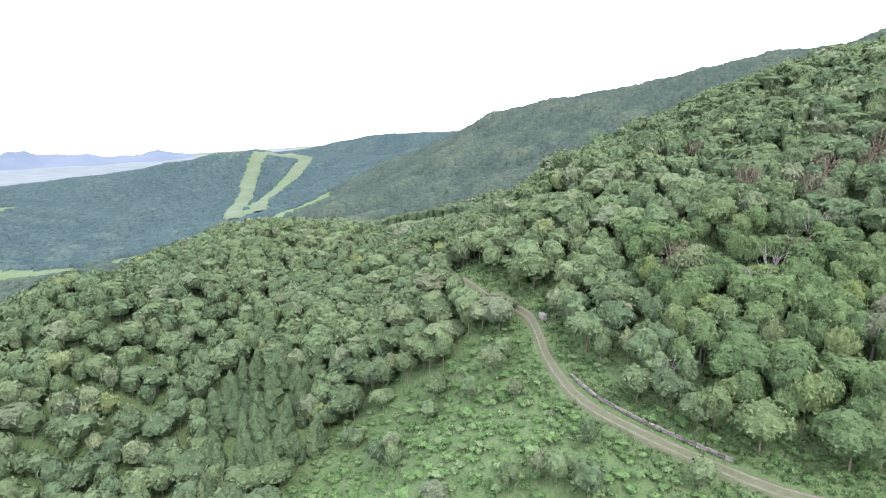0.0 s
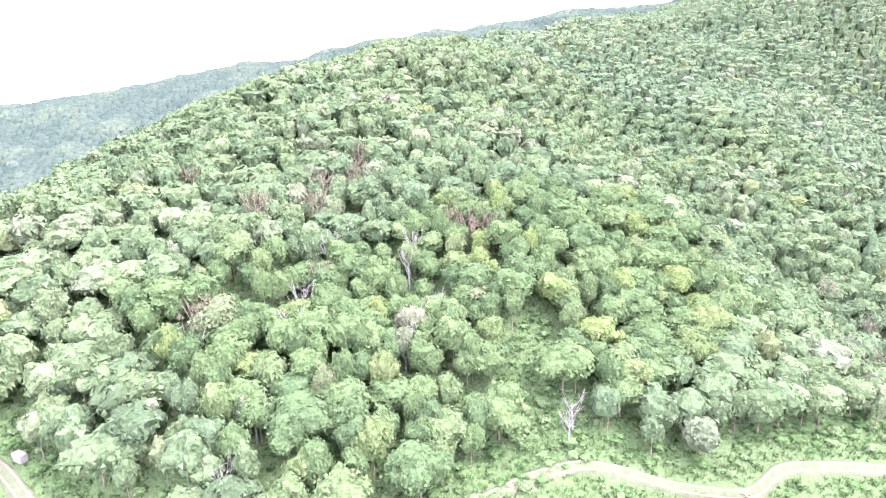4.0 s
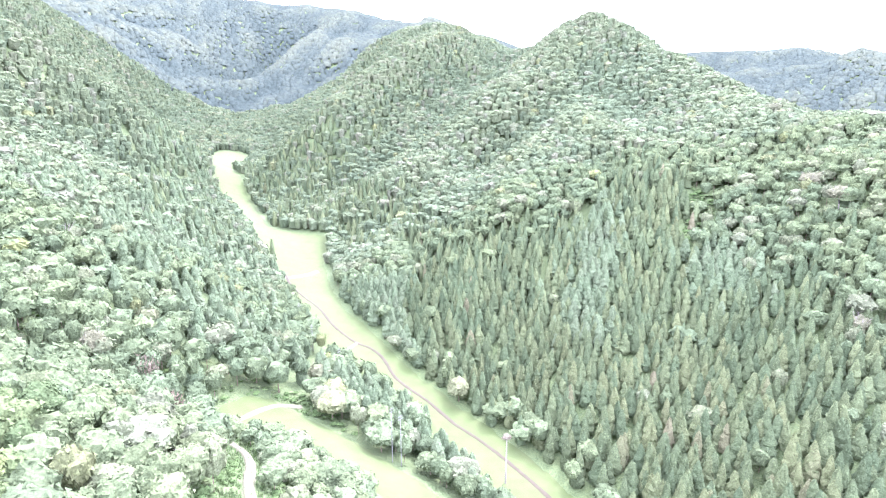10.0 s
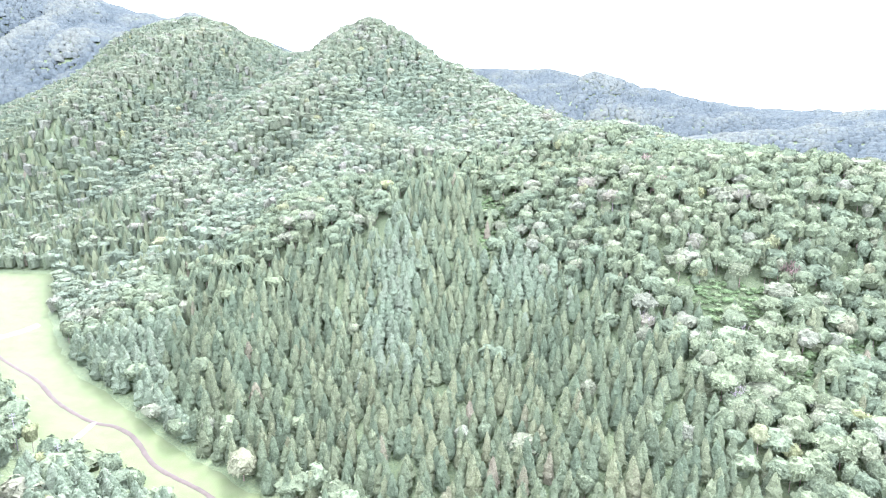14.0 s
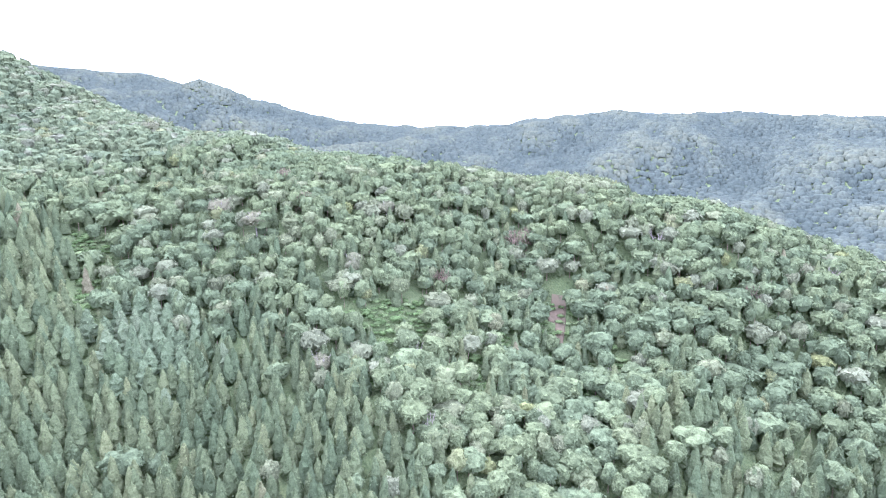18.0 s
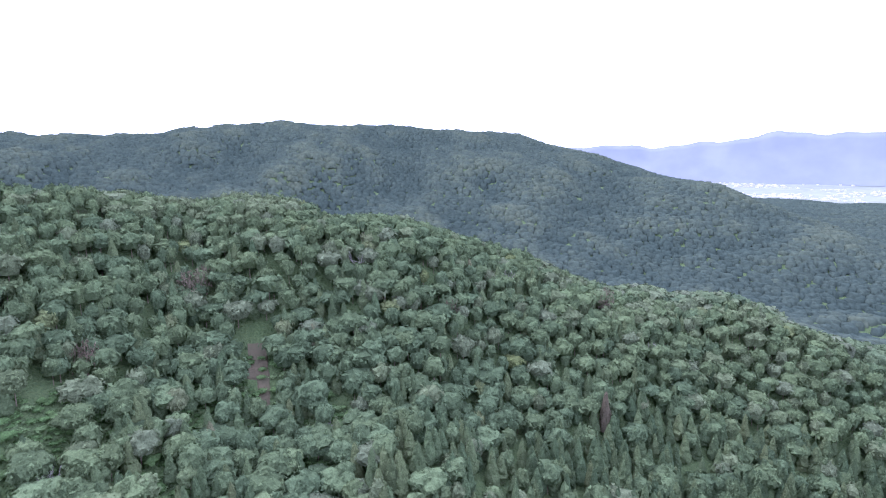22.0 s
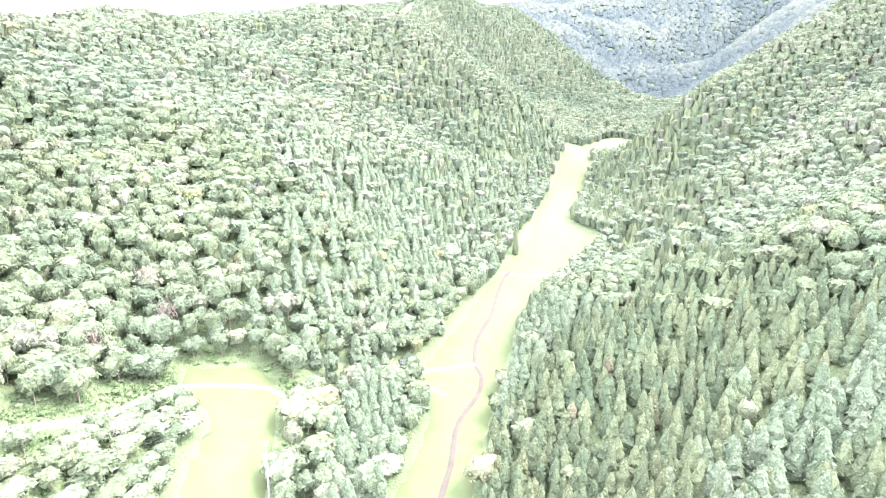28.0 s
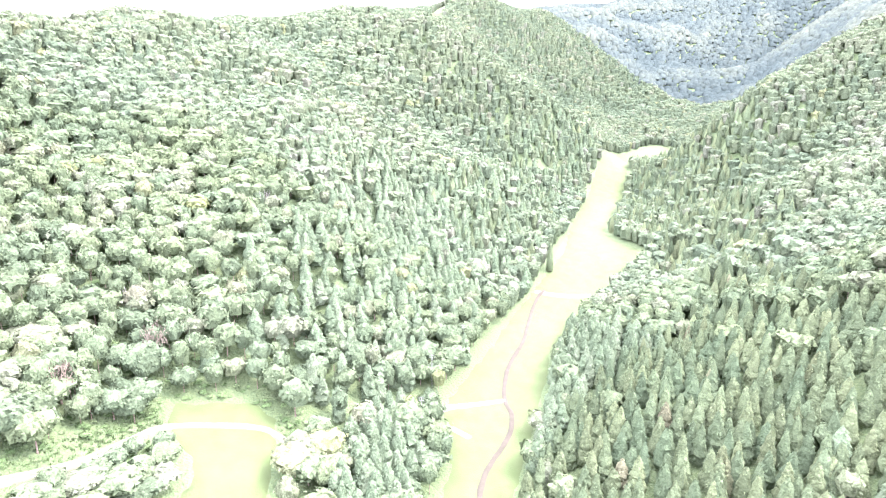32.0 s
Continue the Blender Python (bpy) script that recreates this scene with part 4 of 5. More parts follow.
shrub = np.c_[sx, sy, height_at(sx, sy) - 0.25 * size_, size_, size_ * RNG.uniform(0.5, 0.9, len(sx)), RNG.rand(len(sx))]
woods("shrubs", [broadleaf_crown(np.random.RandomState(70 + i), 4, 40, 2.2, 1) for i in range(8)], shrub, SHRUB, "light green shrubs and tall weeds on open slopes", "shrubs", 10)


def grass_tuft(rng, blades):
    pieces = []
    for _ in range(blades):
        a, r, h = rng.uniform(0, 6.28), rng.uniform(0, 0.4), rng.uniform(0.5, 1.0)
        foot, out = np.array([r * math.cos(a), r * math.sin(a), 0]), np.array([math.cos(a), math.sin(a), 0])
        side = np.array([-out[1], out[0], 0]) * 0.09
        pieces.append((np.array([foot - side, foot + side, foot + out * rng.uniform(0.1, 0.5) + (0, 0, h)]), np.array([[0, 1, 2]])))
    return joined(pieces)


wx, wy = sown((-130, -130), (10, 200), 0.95, RNG)
verge = line_distance(wx, wy, ROAD)[0]
in_grass = ((verge > 1.5) & (verge < 7.0) & (RNG.rand(len(wx)) < 0.75)) | (inside(wx, wy, GRASS_GULLY) & (RNG.rand(len(wx)) < 0.8)) | ((verge < 0.35) & (RNG.rand(len(wx)) < 0.5))
in_grass &= lower_edge(wx, wy) > 0.5
wx, wy, verge = wx[in_grass], wy[in_grass], verge[in_grass]
tall = np.c_[wx, wy, height_at(wx, wy) - 0.05, RNG.uniform(0.9, 1.7, len(wx)), np.where(verge < 0.5, 0.75, RNG.uniform(0.5, 1.3, len(wx))), RNG.rand(len(wx))]
woods("tall_grass", [grass_tuft(np.random.RandomState(400 + i), 9) for i in range(6)], tall, SHRUB, "tall green grass and weeds along the road", "grass", 12)


PALE_FIELD = [(454, -556), (468, -613), (440, -648), (413, -586), (431, -541)]
GREEN_FIELDS = [(723, -1010), (733, -1113), (684, -1142), (645, -1204), (590, -1234), (461, -922), (478, -846), (495, -793), (513, -749), (545, -816), (644, -940)]
PLAIN = [(1500, -1950), (2500, -1500), (3900, -2250), (3350, -3100), (2150, -3900), (900, -4000), (900, -2400)]
SKI_RUNS = [[(-1892, -1567), (-1740, -1480), (-1600, -1400), (-1420, -1270), (-1260, -1165), (-1130, -1070), (-1000, -955)], [(-1895, -1560), (-1905, -1470), (-1902, -1345), (-1760, -1300), (-1600, -1242), (-1450, -1190), (-1340, -1140), (-1200, -1040), (-1080, -945)]]


def far_wood(lo, hi, step, low, seed, label, leaf, size=1.0, share=1.0):
    rng = np.random.RandomState(seed)
    x, y = sown(lo, hi, step, rng)
    x, y = x + rng.normal(size=len(x)) * step * 0.45, y + rng.normal(size=len(x)) * step * 0.45
    z = height_at(x, y)
    ok = ~((x > -520) & (x < 520) & (y > -330) & (y < 1000)) & (z > low + 8 * rng.rand(len(x))) & (rng.rand(len(x)) < share)
    ok &= ~inside(x, y, PALE_FIELD) & ~inside(x, y, GREEN_FIELDS) & ~inside(x, y, PLAIN)
    for run in SKI_RUNS:
        ok &= line_distance(x, y, run)[0] > 32
    x, y, z = x[ok], y[ok], z[ok]
    ok = faces_valley(x, y, z, 10) | (rng.rand(len(x)) < 0.06)
    x, y, z = x[ok], y[ok], z[ok]
    big = rng.uniform(0.62, 1.35, len(x))
    # convex() paints lit spurs lighter and shaded gullies darker through the tint.
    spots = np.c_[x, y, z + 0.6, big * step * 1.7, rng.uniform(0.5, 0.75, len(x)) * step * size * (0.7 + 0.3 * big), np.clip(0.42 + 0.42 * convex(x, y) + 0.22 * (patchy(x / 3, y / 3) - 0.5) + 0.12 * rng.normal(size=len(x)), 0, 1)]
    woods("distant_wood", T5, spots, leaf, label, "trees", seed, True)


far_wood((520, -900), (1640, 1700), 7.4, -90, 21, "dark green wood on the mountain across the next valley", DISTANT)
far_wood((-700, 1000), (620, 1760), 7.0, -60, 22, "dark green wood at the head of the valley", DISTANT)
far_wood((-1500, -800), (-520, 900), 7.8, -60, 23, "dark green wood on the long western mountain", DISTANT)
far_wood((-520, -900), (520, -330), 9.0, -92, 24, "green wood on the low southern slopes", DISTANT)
far_wood((-2900, -2300), (-1000, -800), 11.0, -170, 25, "dark green wood, blued for haze, on the hill with cut ski runs", DISTANT_BLUE_HAZE)
far_wood((-1000, -1700), (-520, -800), 11.0, -170, 26, "dark green wood in the low western valley", DISTANT_BLUE_HAZE)
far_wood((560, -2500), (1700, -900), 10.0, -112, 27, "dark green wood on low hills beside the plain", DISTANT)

for run, widths in zip(SKI_RUNS, ([40, 34, 30, 28, 26, 24, 22], [44, 40, 46, 34, 26, 24, 20, 20, 20])):
    ribbon("ski_run", run, widths, 5.0, PALE_GRASS, "pale green grassy ski run cut through the wooded hill", "ski run", 0.1, 30, 4)

single_trees("broadleaf_tree", "green broadleaf tree in leaf on the wooded slope", "tree", "broadleaf trees above the road", T0_FINE, BROADLEAF_ONE, broad[NEAR_BROAD], 31)
single_trees("cedar_tree", "dark green conical cedar in the valley plantation", "tree", "cedars beside the meadow", C0, CEDAR_ONE, cedar[NEAR_CEDAR], 32)
single_trees("larch_tree", "pale bluish green larch between the two meadows", "tree", "larches between the meadows", L0, LARCH_ONE, larch[NEAR_LARCH], 33)

# ---- distance: plain, town, mountains on the horizon ----
FIELDS = surface("rice_fields", [(0.105, 0.122, 0.092), (0.150, 0.163, 0.128), (0.125, 0.142, 0.108), (0.200, 0.205, 0.175)], (0.012, 0.004), 0.95)
# Western lowland fields: darker and bluer than those of the plain.
LOW_FIELDS = surface("grey_green_fields", [(0.066, 0.080, 0.074), (0.088, 0.100, 0.094), (0.076, 0.090, 0.082), (0.115, 0.122, 0.115)], (0.008, 0.002), 0.95)
# Haze over the horizon ranges is mixed into these pale blue base colours.
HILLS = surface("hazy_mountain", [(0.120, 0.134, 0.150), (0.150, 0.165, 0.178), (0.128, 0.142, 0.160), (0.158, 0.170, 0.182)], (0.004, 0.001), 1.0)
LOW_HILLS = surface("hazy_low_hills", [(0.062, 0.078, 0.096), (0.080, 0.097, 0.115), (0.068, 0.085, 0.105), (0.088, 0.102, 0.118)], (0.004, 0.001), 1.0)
STUBBLE = surface("dry_field", [(0.120, 0.108, 0.076), (0.160, 0.146, 0.108), (0.108, 0.112, 0.068), (0.165, 0.152, 0.115)], (0.05, 0.02), 0.95)


def sheet(name, poly, lift, material, label, category, step=40.0):
    """A patch of land with a given outline, laid a little over the ground."""
    xs, ys = [p[0] for p in poly], [p[1] for p in poly]
    n = max(3, int((max(xs) - min(xs)) / step)), max(3, int((max(ys) - min(ys)) / step))
    bm = bmesh.new()
    bm.faces.new([bm.verts.new((x, y, 0)) for x, y in poly])
    for axis, (lo, hi), k in ((0, (min(xs), max(xs)), n[0]), (1, (min(ys), max(ys)), n[1])):
        for cut in np.linspace(lo, hi, k + 1)[1:-1]:
            at, across = [0, 0, 0], [0, 0, 0]
            at[axis], across[axis] = cut, 1
            bmesh.ops.bisect_plane(bm, geom=bm.verts[:] + bm.edges[:] + bm.faces[:], plane_co=at, plane_no=across)
    for v in bm.verts:
        v.co.z = float(height_at(np.array([v.co.x]), np.array([v.co.y]))[0]) + (-1.5 if v.is_boundary else lift)
    bmesh.ops.recalc_face_normals(bm, faces=bm.faces)
    if bm.faces[:][0].normal.z < 0:
        bmesh.ops.reverse_faces(bm, faces=bm.faces)
    me = bpy.data.meshes.new(name)
    bm.to_mesh(me)
    bm.free()
    me.materials.append(material)
    return tagged(new(name, me), label, category, kind="structure")


sheet("plain_fields", PLAIN, 6, FIELDS, "pale rice fields on the wide plain", "fields", 200)
sheet("west_fields", [(-1200, -2450), (-3300, -2100), (-3600, -3300), (-1300, -3600)], 6, LOW_FIELDS, "pale fields in the hazy western lowland", "fields", 200)
sheet("village_field", GREEN_FIELDS, 1.5, PALE_GRASS, "green rice fields round the village", "fields", 30)
sheet("dry_field", PALE_FIELD, 1.5, STUBBLE, "pale bare field among the trees", "field", 20)
ribbon("plain_road", [(766, -1050), (757, -1154), (732, -1303), (640, -1400)], [7, 7], 3.0, GRAVEL, "pale road along the edge of the plain", "road", 0.05, 20, 2)


def skyline(name, line, base, depth, label, material):
    """A far mountain range: a crest over a line, with slopes and folds on both sides."""
    crest = np.array(line, float)
    s = np.linspace(0, len(crest) - 1, 6 * len(crest))
    c = np.stack([np.interp(s, np.arange(len(crest)), crest[:, k]) for k in range(3)], -1)
    c[:, 2] += 9 * np.sin(s * 5.1) + 6 * np.sin(s * 11.7)
    out = np.stack([c[:, 0], c[:, 1]], -1)
    out /= np.linalg.norm(out, axis=1)[:, None]
    rings = []
    for k in (-1.0, -0.6, -0.3, -0.1, 0.0, 0.15, 0.6):
        fold = 1 + 0.10 * np.sin(s * 3 + 3 * k)
        xy = c[:, :2] + out * (k * depth * fold)[:, None]
        rings.append(np.c_[xy, base + (c[:, 2] - base) * (1 - abs(k)) ** 1.3])
    v = np.array(rings)
    m, n = v.shape[:2]
    q = np.arange(m * n).reshape(m, n)
    f = np.stack([q[:-1, :-1], q[:-1, 1:], q[1:, 1:], q[1:, :-1]], -1).reshape(-1, 4)
    tagged(new(name, fill(name, v.reshape(-1, 3), f, material, smooth=True)), label, "mountains", kind="structure")


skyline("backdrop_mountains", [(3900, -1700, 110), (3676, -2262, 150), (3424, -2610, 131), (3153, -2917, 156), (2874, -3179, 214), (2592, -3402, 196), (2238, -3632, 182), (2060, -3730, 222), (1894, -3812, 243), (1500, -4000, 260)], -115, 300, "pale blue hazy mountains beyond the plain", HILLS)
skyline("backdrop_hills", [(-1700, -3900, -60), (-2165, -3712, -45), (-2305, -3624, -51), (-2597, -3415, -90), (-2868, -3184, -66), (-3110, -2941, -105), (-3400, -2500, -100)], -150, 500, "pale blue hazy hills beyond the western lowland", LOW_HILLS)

# ---- the village on the plain ----
WALLS = [surface("house_wall_" + n, [c, tuple(k * 1.15 for k in c)], (0.3, 0.1), 0.8) for n, c in (("white", (0.36, 0.345, 0.33)), ("cream", (0.30, 0.275, 0.23)), ("brown", (0.22, 0.17, 0.13)))]
ROOFS = [surface("house_roof_" + n, [c, tuple(k * 1.2 for k in c)], (0.4, 0.1), 0.6) for n, c in (("grey", (0.19, 0.185, 0.19)), ("brown", (0.21, 0.155, 0.135)), ("blue", (0.16, 0.185, 0.22)), ("red", (0.27, 0.165, 0.145)))]
PANE = surface("window_glass", [(0.03, 0.035, 0.04), (0.05, 0.055, 0.06)], (1.0, 0.2), 0.15)


def block(lo, hi):
    (x0, y0, z0), (x1, y1, z1) = lo, hi
    v = np.array([(x, y, z) for z in (z0, z1) for x, y in ((x0, y0), (x1, y0), (x1, y1), (x0, y1))])
    return v, np.array([(3, 2, 1, 0), (4, 5, 6, 7), (0, 1, 5, 4), (1, 2, 6, 5), (2, 3, 7, 6), (3, 0, 4, 7)])


def gable(w, d, base, top, over):
    w, d = w / 2 + over, d / 2 + over
    v = np.array([(-w, -d, base), (w, -d, base), (w, d, base), (-w, d, base), (-w, 0, top), (w, 0, top), (-w, -d, base - 0.3), (w, -d, base - 0.3), (w, d, base - 0.3), (-w, d, base - 0.3)])
    return v, np.array([(0, 1, 5, 4), (2, 3, 4, 5), (6, 9, 8, 7), (0, 6, 7, 1), (2, 8, 9, 3), (0, 4, 3, 9), (1, 7, 8, 5)])


house_rng = np.random.RandomState(5)
house_sets = []
for w, d, h in ((9, 7, 5.4), (11, 8, 5.8), (8, 7, 3.4)):
    gable_end = (np.array([(-w / 2, -d / 2, h), (-w / 2, d / 2, h), (-w / 2, 0, h + 2.0), (w / 2, -d / 2, h), (w / 2, d / 2, h), (w / 2, 0, h + 2.0)]), np.array([(0, 2, 1, 1), (3, 4, 5, 5)]))
    house_sets.append((w, d, h, [fill("wall", *joined([block((-w / 2, -d / 2, -2), (w / 2, d / 2, h + 0.3))]), m) for m in WALLS], [fill("roof", *gable(w, d, h, h + 2.4, 0.6), m) for m in ROOFS], fill("window", *block((-0.8, -0.05, 0), (0.8, 0.05, 1.1)), PANE)))
hx, hy = sown((470, -1060), (720, -870), 15.5, house_rng)
ok = inside(hx, hy, [(712, -1042), (660, -1056), (562, -1030), (496, -895), (530, -866), (580, -874)]) & (house_rng.rand(len(hx)) < 0.85)
for x, y in list(zip(hx[ok], hy[ok]))[:110]:
    w, d, h, walls, roofs, window = house_sets[house_rng.randint(3)]
    wall_kind, roof_kind = house_rng.choice(3, p=(0.6, 0.25, 0.15)), house_rng.choice(4, p=(0.42, 0.28, 0.14, 0.16))
    words = ("white", "cream", "brown")[wall_kind], ("grey", "brown", "blue", "red")[roof_kind]
    home = tagged(new("house"), f"small {words[0]}-walled house with {words[1]} gabled roof in the village", "house", "village houses")
    home.matrix_basis = Matrix.Translation((x, y, float(height_at(np.array([x]), np.array([y]))[0]) + 1.2)) @ pose(0, 0, 0, 0, 0, 25 + 90 * house_rng.randint(2) + house_rng.uniform(-8, 8))
    wall = part("wall", walls[wall_kind], home)
    part("roof", roofs[roof_kind], home)
    for side in (-1, 1):
        part("window", window, wall, at=pose(side * w * 0.25, -d / 2 - 0.03, 1.2))
        part("window", window, wall, at=pose(side * w * 0.25, d / 2 + 0.03, 1.2))

town_rng = np.random.RandomState(8)
tx, ty = town_rng.uniform(1300, 2900, 2400), town_rng.uniform(-3200, -1750, 2400)
ok = (np.sin(tx / 130) + np.sin(ty / 90) + town_rng.uniform(-0.9, 0.9, 2400) > 0.75)
tx, ty = tx[ok], ty[ok]
tv, tf = joined([block((-0.5, -0.5, 0), (0.5, 0.5, 1))])
town = np.c_[tx, ty, height_at(tx, ty) + 3, town_rng.uniform(8, 15, len(tx)), town_rng.uniform(5, 8, len(tx)), town_rng.rand(len(tx))]
woods("far_town", [(tv, tf)], town, WALLS[0], "pale blocks of a far town on the plain", "buildings", 50)

# ---- by the road: a low stone wall, a concrete block ----
STONE = surface("wall_stone", [(0.088, 0.080, 0.064), (0.150, 0.138, 0.112)], (1.5, 0.3), 0.9, 0.5, 4.0, per_object=0.35)
CONCRETE = surface("pale_concrete", [(0.17, 0.155, 0.125), (0.23, 0.21, 0.175)], (1.2, 0.3), 0.85, 0.2, 6.0)


def rounded_block(x, y, z, bevel, seed=0):
    bm = bmesh.new()
    bmesh.ops.create_cube(bm, size=1)
    for v in bm.verts:
        v.co = Vector((v.co.x * x, v.co.y * y, v.co.z * z))
    bmesh.ops.bevel(bm, geom=bm.edges[:], offset=bevel, segments=1, affect="EDGES")
    rng = random.Random(seed)
    for v in bm.verts:
        v.co += Vector((rng.uniform(-1, 1), rng.uniform(-1, 1), rng.uniform(-1, 1))) * bevel * 0.5
    return bm


def mesh_of(name, bm, material):
    me = bpy.data.meshes.new(name)
    bm.to_mesh(me)
    bm.free()
    me.materials.append(material)
    return me


stone_meshes = [mesh_of("stone", rounded_block(1.15 + 0.12 * (k % 3), 0.5, 0.36 + 0.05 * (k % 2), 0.09, k), STONE) for k in range(6)]
retaining_wall = tagged(new("retaining_wall"), "low grey stone retaining wall along the uphill road edge", "wall")
line = np.array(catmull([(-66.5, -39.6), (-59.2, -32.8), (-52.5, -23.5), (-48.2, -15.2), (-45.4, -8)], 1.2))
stone_rng = random.Random(4)
for (ax, ay), (bx_, by_) in zip(line, line[1:]):
    turn = math.degrees(math.atan2(by_ - ay, bx_ - ax))
    z = float(land(ax, ay))
    for row in range(2):
        part("stone", stone_meshes[stone_rng.randrange(6)], retaining_wall, at=pose(ax + stone_rng.uniform(-0.1, 0.1), ay + stone_rng.uniform(-0.1, 0.1), z + 0.3 + 0.38 * row, stone_rng.uniform(-3, 3), stone_rng.uniform(-3, 3), turn + stone_rng.uniform(-4, 4)))
slab = tagged(new("concrete_block", mesh_of("concrete_block", rounded_block(2.8, 1.4, 1.5, 0.12), CONCRETE)), "pale concrete block at the bend of the road", "block")
slab.matrix_basis = pose(-85.6, -49.9, float(land(-85.6, -49.9)) + 0.7, 0, 0, 35)


# ---- dead and odd trees ----
def bare_tree(rng, height, spread_, limbs_):
    """A leafless tree: a trunk that forks into tapering limbs with twigs."""
    trunk_top = np.array([rng.uniform(-0.3, 0.3), rng.uniform(-0.3, 0.3), height * 0.62])
    trunk = [limb((0, 0, -0.4), trunk_top, height * 0.024, height * 0.013, 6)]
    boughs = []
    for i in range(limbs_):
        at = trunk_top * rng.uniform(0.4, 1.0)
        a, r = rng.uniform(0, 6.28), spread_ * rng.uniform(0.5, 1.0)
        tip = np.array([r * math.cos(a), r * math.sin(a), height * rng.uniform(0.7, 1.0)])
        mid = (at + tip) / 2 + (0.12 * r * math.cos(a), 0.12 * r * math.sin(a), -0.04 * height)
        boughs += [limb(at, mid, height * 0.010, height * 0.007, 4), limb(mid, tip, height * 0.007, height * 0.003, 4)]
        for _ in range(2):
            b = mid + (tip - mid) * rng.uniform(0.1, 0.8)
            boughs.append(limb(b, b + rng.uniform(-1, 1, 3) * (0.12, 0.12, 0.08) * height + (0, 0, 0.06 * height), height * 0.005, height * 0.002, 3))
    return joined(trunk), joined(boughs)


def dead_tree(x, y, height, spread_, wood, label, withered=0, seed=0, leaf=DEADLEAF):
    rng = np.random.RandomState(seed)
    root = tagged(new("pale_tree" if leaf is PALELEAF else "dead_tree"), label, "tree" if leaf is PALELEAF else "dead tree", "pale trees in the woods" if leaf is PALELEAF else "dead trees in the woods")
    root.matrix_basis = pose(x, y, float(land(x, y)))
    trunk, boughs = bare_tree(rng, height, spread_, 11)
    part("trunk", fill("trunk", *trunk, wood, smooth=True), root)
    part("branchwork", fill("branchwork", *boughs, wood, smooth=True), root)
    if leaf is PALELEAF:
        v, f = broadleaf_crown(rng, 16, withered, 1.2, 3)
        part("crown", fill("crown", v * (spread_ * 1.9, spread_ * 1.9, height), f, leaf), root)
    elif withered:
        pieces = []
        for _ in range(withered * 5):
            a, k = rng.uniform(0, 6.28), math.sqrt(rng.rand())
            at = np.array([k * math.cos(a), k * math.sin(a), rng.uniform(0.42, 1.0) - 0.22 * k * k])
            pieces.append(spray(rng, at, np.array([0.5 * math.cos(a), 0.5 * math.sin(a), 0.8]), 0.07 * rng.uniform(0.6, 1.4)))
        v, f = joined(pieces)
        part("withered_foliage", fill("withered_foliage", v * (spread_, spread_, height), f, leaf), root, "reddish brown withered leaves")


RED, GREY = "dying broadleaf tree with reddish brown withered leaves", "leafless grey dead tree among green trees"
WHITE, PALE = "bleached white leafless dead tree on the slope", "broadleaf tree with pale pinkish grey crown in the wood"
for k, (x, y, h, r, kind) in enumerate([
    (-91, 48, 12, 4.2, RED), (-95, 44, 12, 3.6, RED), (-87, 52, 11, 3.2, RED), (-125, 31, 12, 4.5, RED), (-118, 15, 12, 4.5, RED), (-128, 21, 12, 4, RED), (-116, 0, 13, 4, RED), (-98, 9, 12, 3.6, RED),
    (-95, 33, 13, 3, GREY), (-92, 30, 12, 3, GREY), (-105, 14, 12, 4, GREY), (-91, 3, 12, 3.5, GREY), (-83, -1, 12, 3.5, GREY), (-89, -18, 12, 4.5, RED), (-85, -21, 11, 4, GREY), (-77, 29, 12, 3.5, GREY),
    (-65, 174, 13, 3.5, PALE), (-35, 81, 8, 4, WHITE), (-38, 79, 7, 3.5, WHITE), (-47, 43, 9, 3.5, WHITE), (-67, -13, 11, 3.5, WHITE), (-35, 14, 7, 3.5, WHITE), (-59, -20, 10, 3, WHITE), (-45, 40, 8, 3.5, WHITE),
    (-104, 116, 12, 5, PALE), (-157, 56, 12, 4.5, PALE), (-145, -11, 12, 4, RED), (-132, 34, 12, 3.5, RED), (-89, -64, 8, 5, PALE), (-103, -89, 11, 6, PALE), (-74, 22, 12, 3.4, PALE), (-70, 18, 11, 2.8, PALE),
    (-40, 145, 12, 4.5, RED), (-52, 173, 12, 4, RED), (-94, 239, 12, 3.5, GREY), (-29, 104, 8, 4, WHITE),
    (298, 110, 13, 4.8, RED), (301, 105, 12, 4, RED), (262, 136, 12, 4.2, RED), (302, 46, 13, 4.5, GREY), (288, 10, 12, 4, RED), (242, 168, 11, 3.2, PALE), (222, 135, 11, 3.2, WHITE), (247, 65, 8, 2.5, WHITE),
    (294, -70, 12, 5, RED), (303, -77, 12, 4.5, RED), (307, -24, 12, 4.5, GREY), (267, -75, 11, 4, GREY), (285, 225, 12, 4, RED), (247, 216, 13, 5.5, PALE), (253, 238, 13, 6, PALE), (265, 201, 12, 4.5, RED),
    (205, 164, 12, 4, PALE), (194, 121, 13, 3, WHITE), (241, 456, 12, 4, RED), (313, 331, 13, 6, PALE), (123, 320, 12, 4.5, PALE), (277, 167, 12, 4.5, PALE), (245, 169, 11, 4, PALE),
]):
    wood = BARK if kind == RED else PALEBARK
    dead_tree(x, y, h, r, wood, kind, {RED: 50, PALE: 160}.get(kind, 0), 200 + k, PALELEAF if kind == PALE else DEADLEAF)

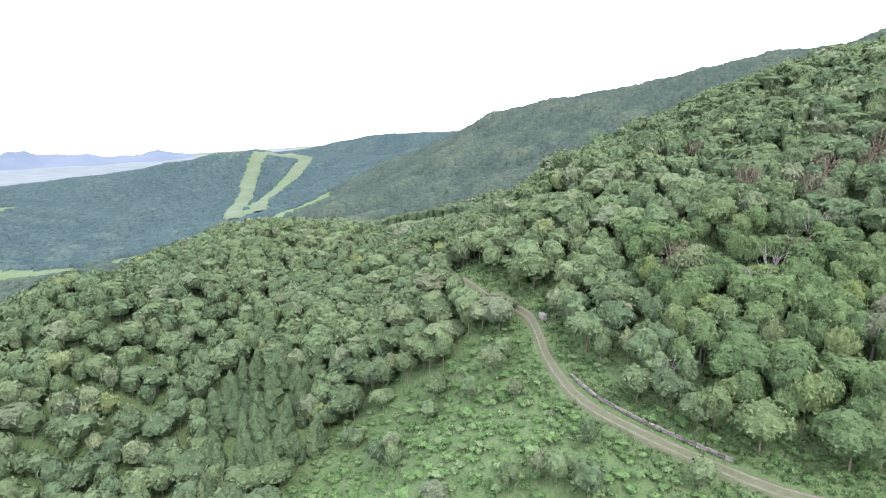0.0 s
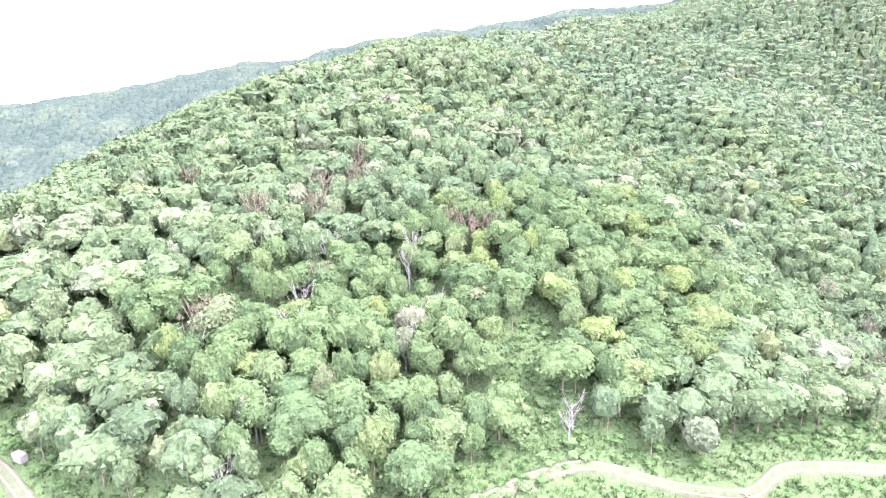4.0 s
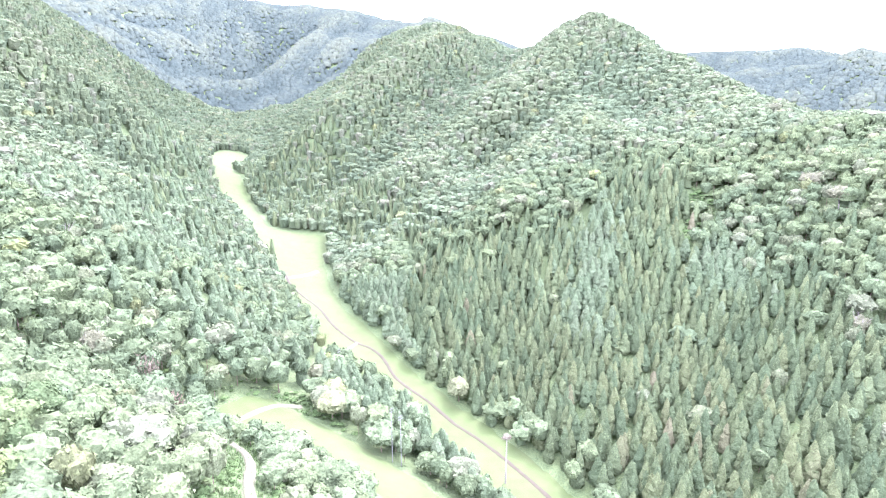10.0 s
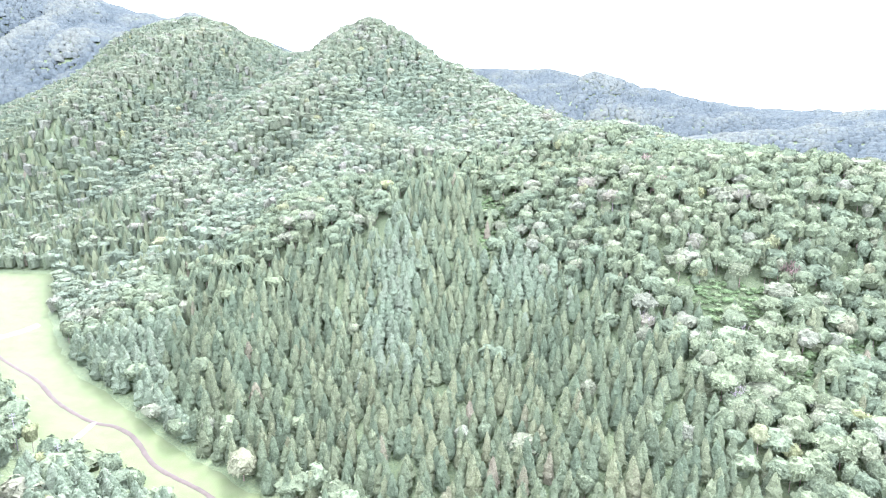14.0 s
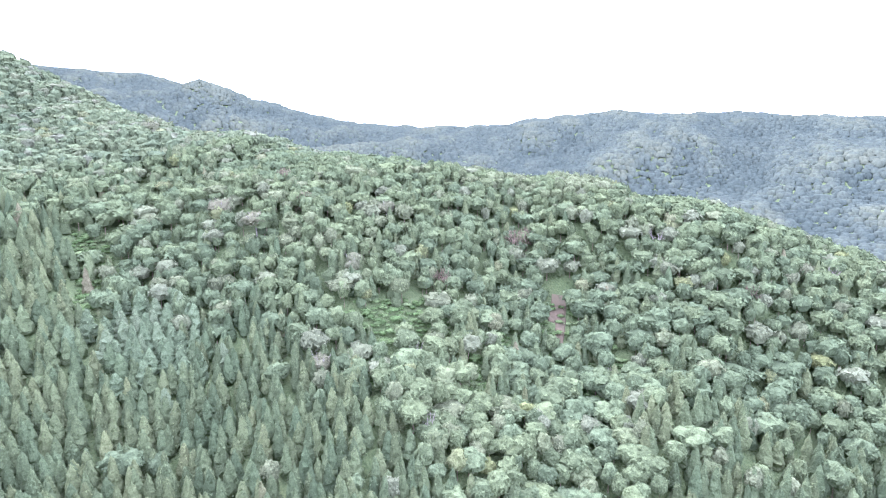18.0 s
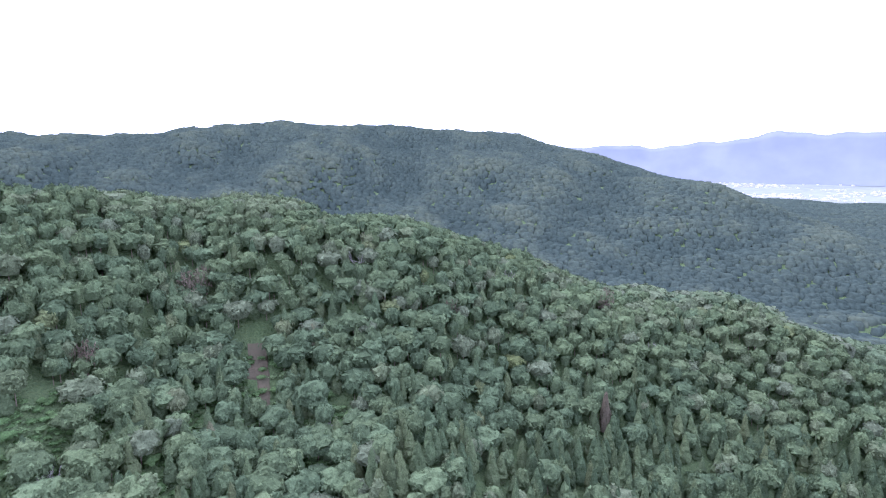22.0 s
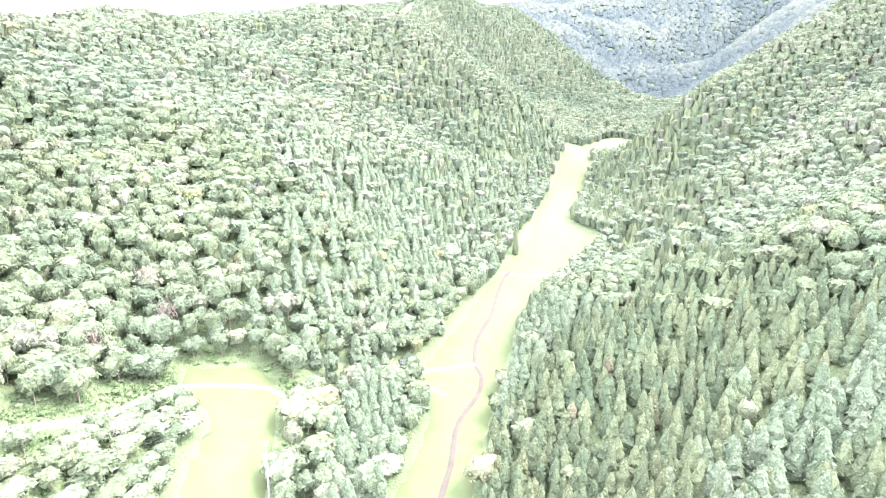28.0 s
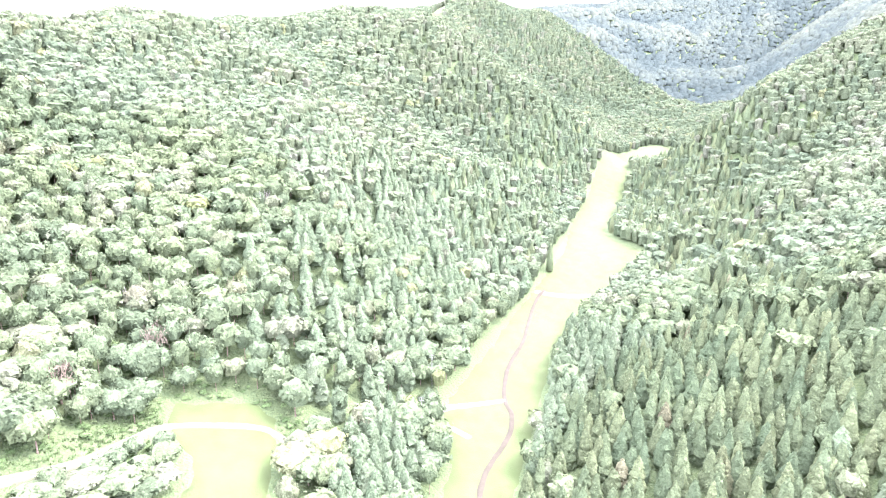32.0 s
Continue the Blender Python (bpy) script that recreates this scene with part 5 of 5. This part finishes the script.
lone = tagged(new("lone_cedar"), "single dark green cedar standing in the meadow", "tree")
lone.matrix_basis = Matrix.Translation((-30, 378, float(land(-30, 378)))) @ Matrix.Diagonal((5.2, 5.2, 17, 1))
part("trunk", fill("trunk", *TRUNK, BARK, smooth=True), lone)
part("crown", fill("crown", *C0[1], CEDAR_ONE, smooth=True), lone)
brown = tagged(new("withered_cedar"), "brown withered cedar among green cedars", "tree")
brown.matrix_basis = Matrix.Translation((248, -40, float(land(248, -40)))) @ Matrix.Diagonal((6, 6, 17, 1))
part("trunk", fill("trunk", *TRUNK, BARK, smooth=True), brown)
part("crown", fill("crown", *C0[2], DEADLEAF, smooth=True), brown)

# A tall bare pine with a tuft of brown twigs by the end of the track.
snag = tagged(new("bare_pine"), "tall bare trunk with a tuft of pale brown twigs", "dead tree")
snag.matrix_basis = pose(56, 157, float(land(56, 157)))
part("trunk", fill("trunk", *limb((0, 0, -0.5), (0.3, 0.2, 18), 0.28, 0.14, 8), PALEBARK, smooth=True), snag)
tuft_v, tuft_f = broadleaf_crown(np.random.RandomState(9), 7, 80, 1.6)
part("tuft", fill("tuft", tuft_v * (3.4, 3.4, 3.0) + (0.3, 0.2, 15.4), tuft_f, DEADLEAF), snag, "pale brown dry twigs")

# Pale poles in the belt between the meadows.
METAL = surface("pale_metal", [(0.090, 0.094, 0.081), (0.128, 0.133, 0.115)], (2.0, 0.4), 0.6)


def utility_pole(x, y, height):
    root = tagged(new("utility_pole"), "pale slender pole with two short cross arms", "pole", "poles beside the meadow")
    root.matrix_basis = pose(x, y, float(land(x, y)), 0, 0, 30)
    part("pole", fill("pole", *limb((0, 0, -0.5), (0, 0, height), 0.13, 0.08, 10), METAL, smooth=True), root)
    for z in (height - 0.5, height - 1.4):
        part("cross_arm", fill("cross_arm", *block((-0.9, -0.06, z - 0.06), (0.9, 0.06, z + 0.06)), METAL), root)
        for side in (-0.75, 0, 0.75):
            part("insulator", fill("insulator", *limb((side, 0, z + 0.06), (side, 0, z + 0.28), 0.06, 0.05, 6), METAL), root)


for x, y, h in ((19, 160, 19), (21.5, 158, 18), (-5, 246, 13), (-11, 272, 12), (6, 228, 12)):
    utility_pole(x, y, h)

# Bare earth on the eastern slope.
sheet("bare_patch", BARE, 0.35, EARTH, "bare brown earth on the steep slope", "bare earth", 3)
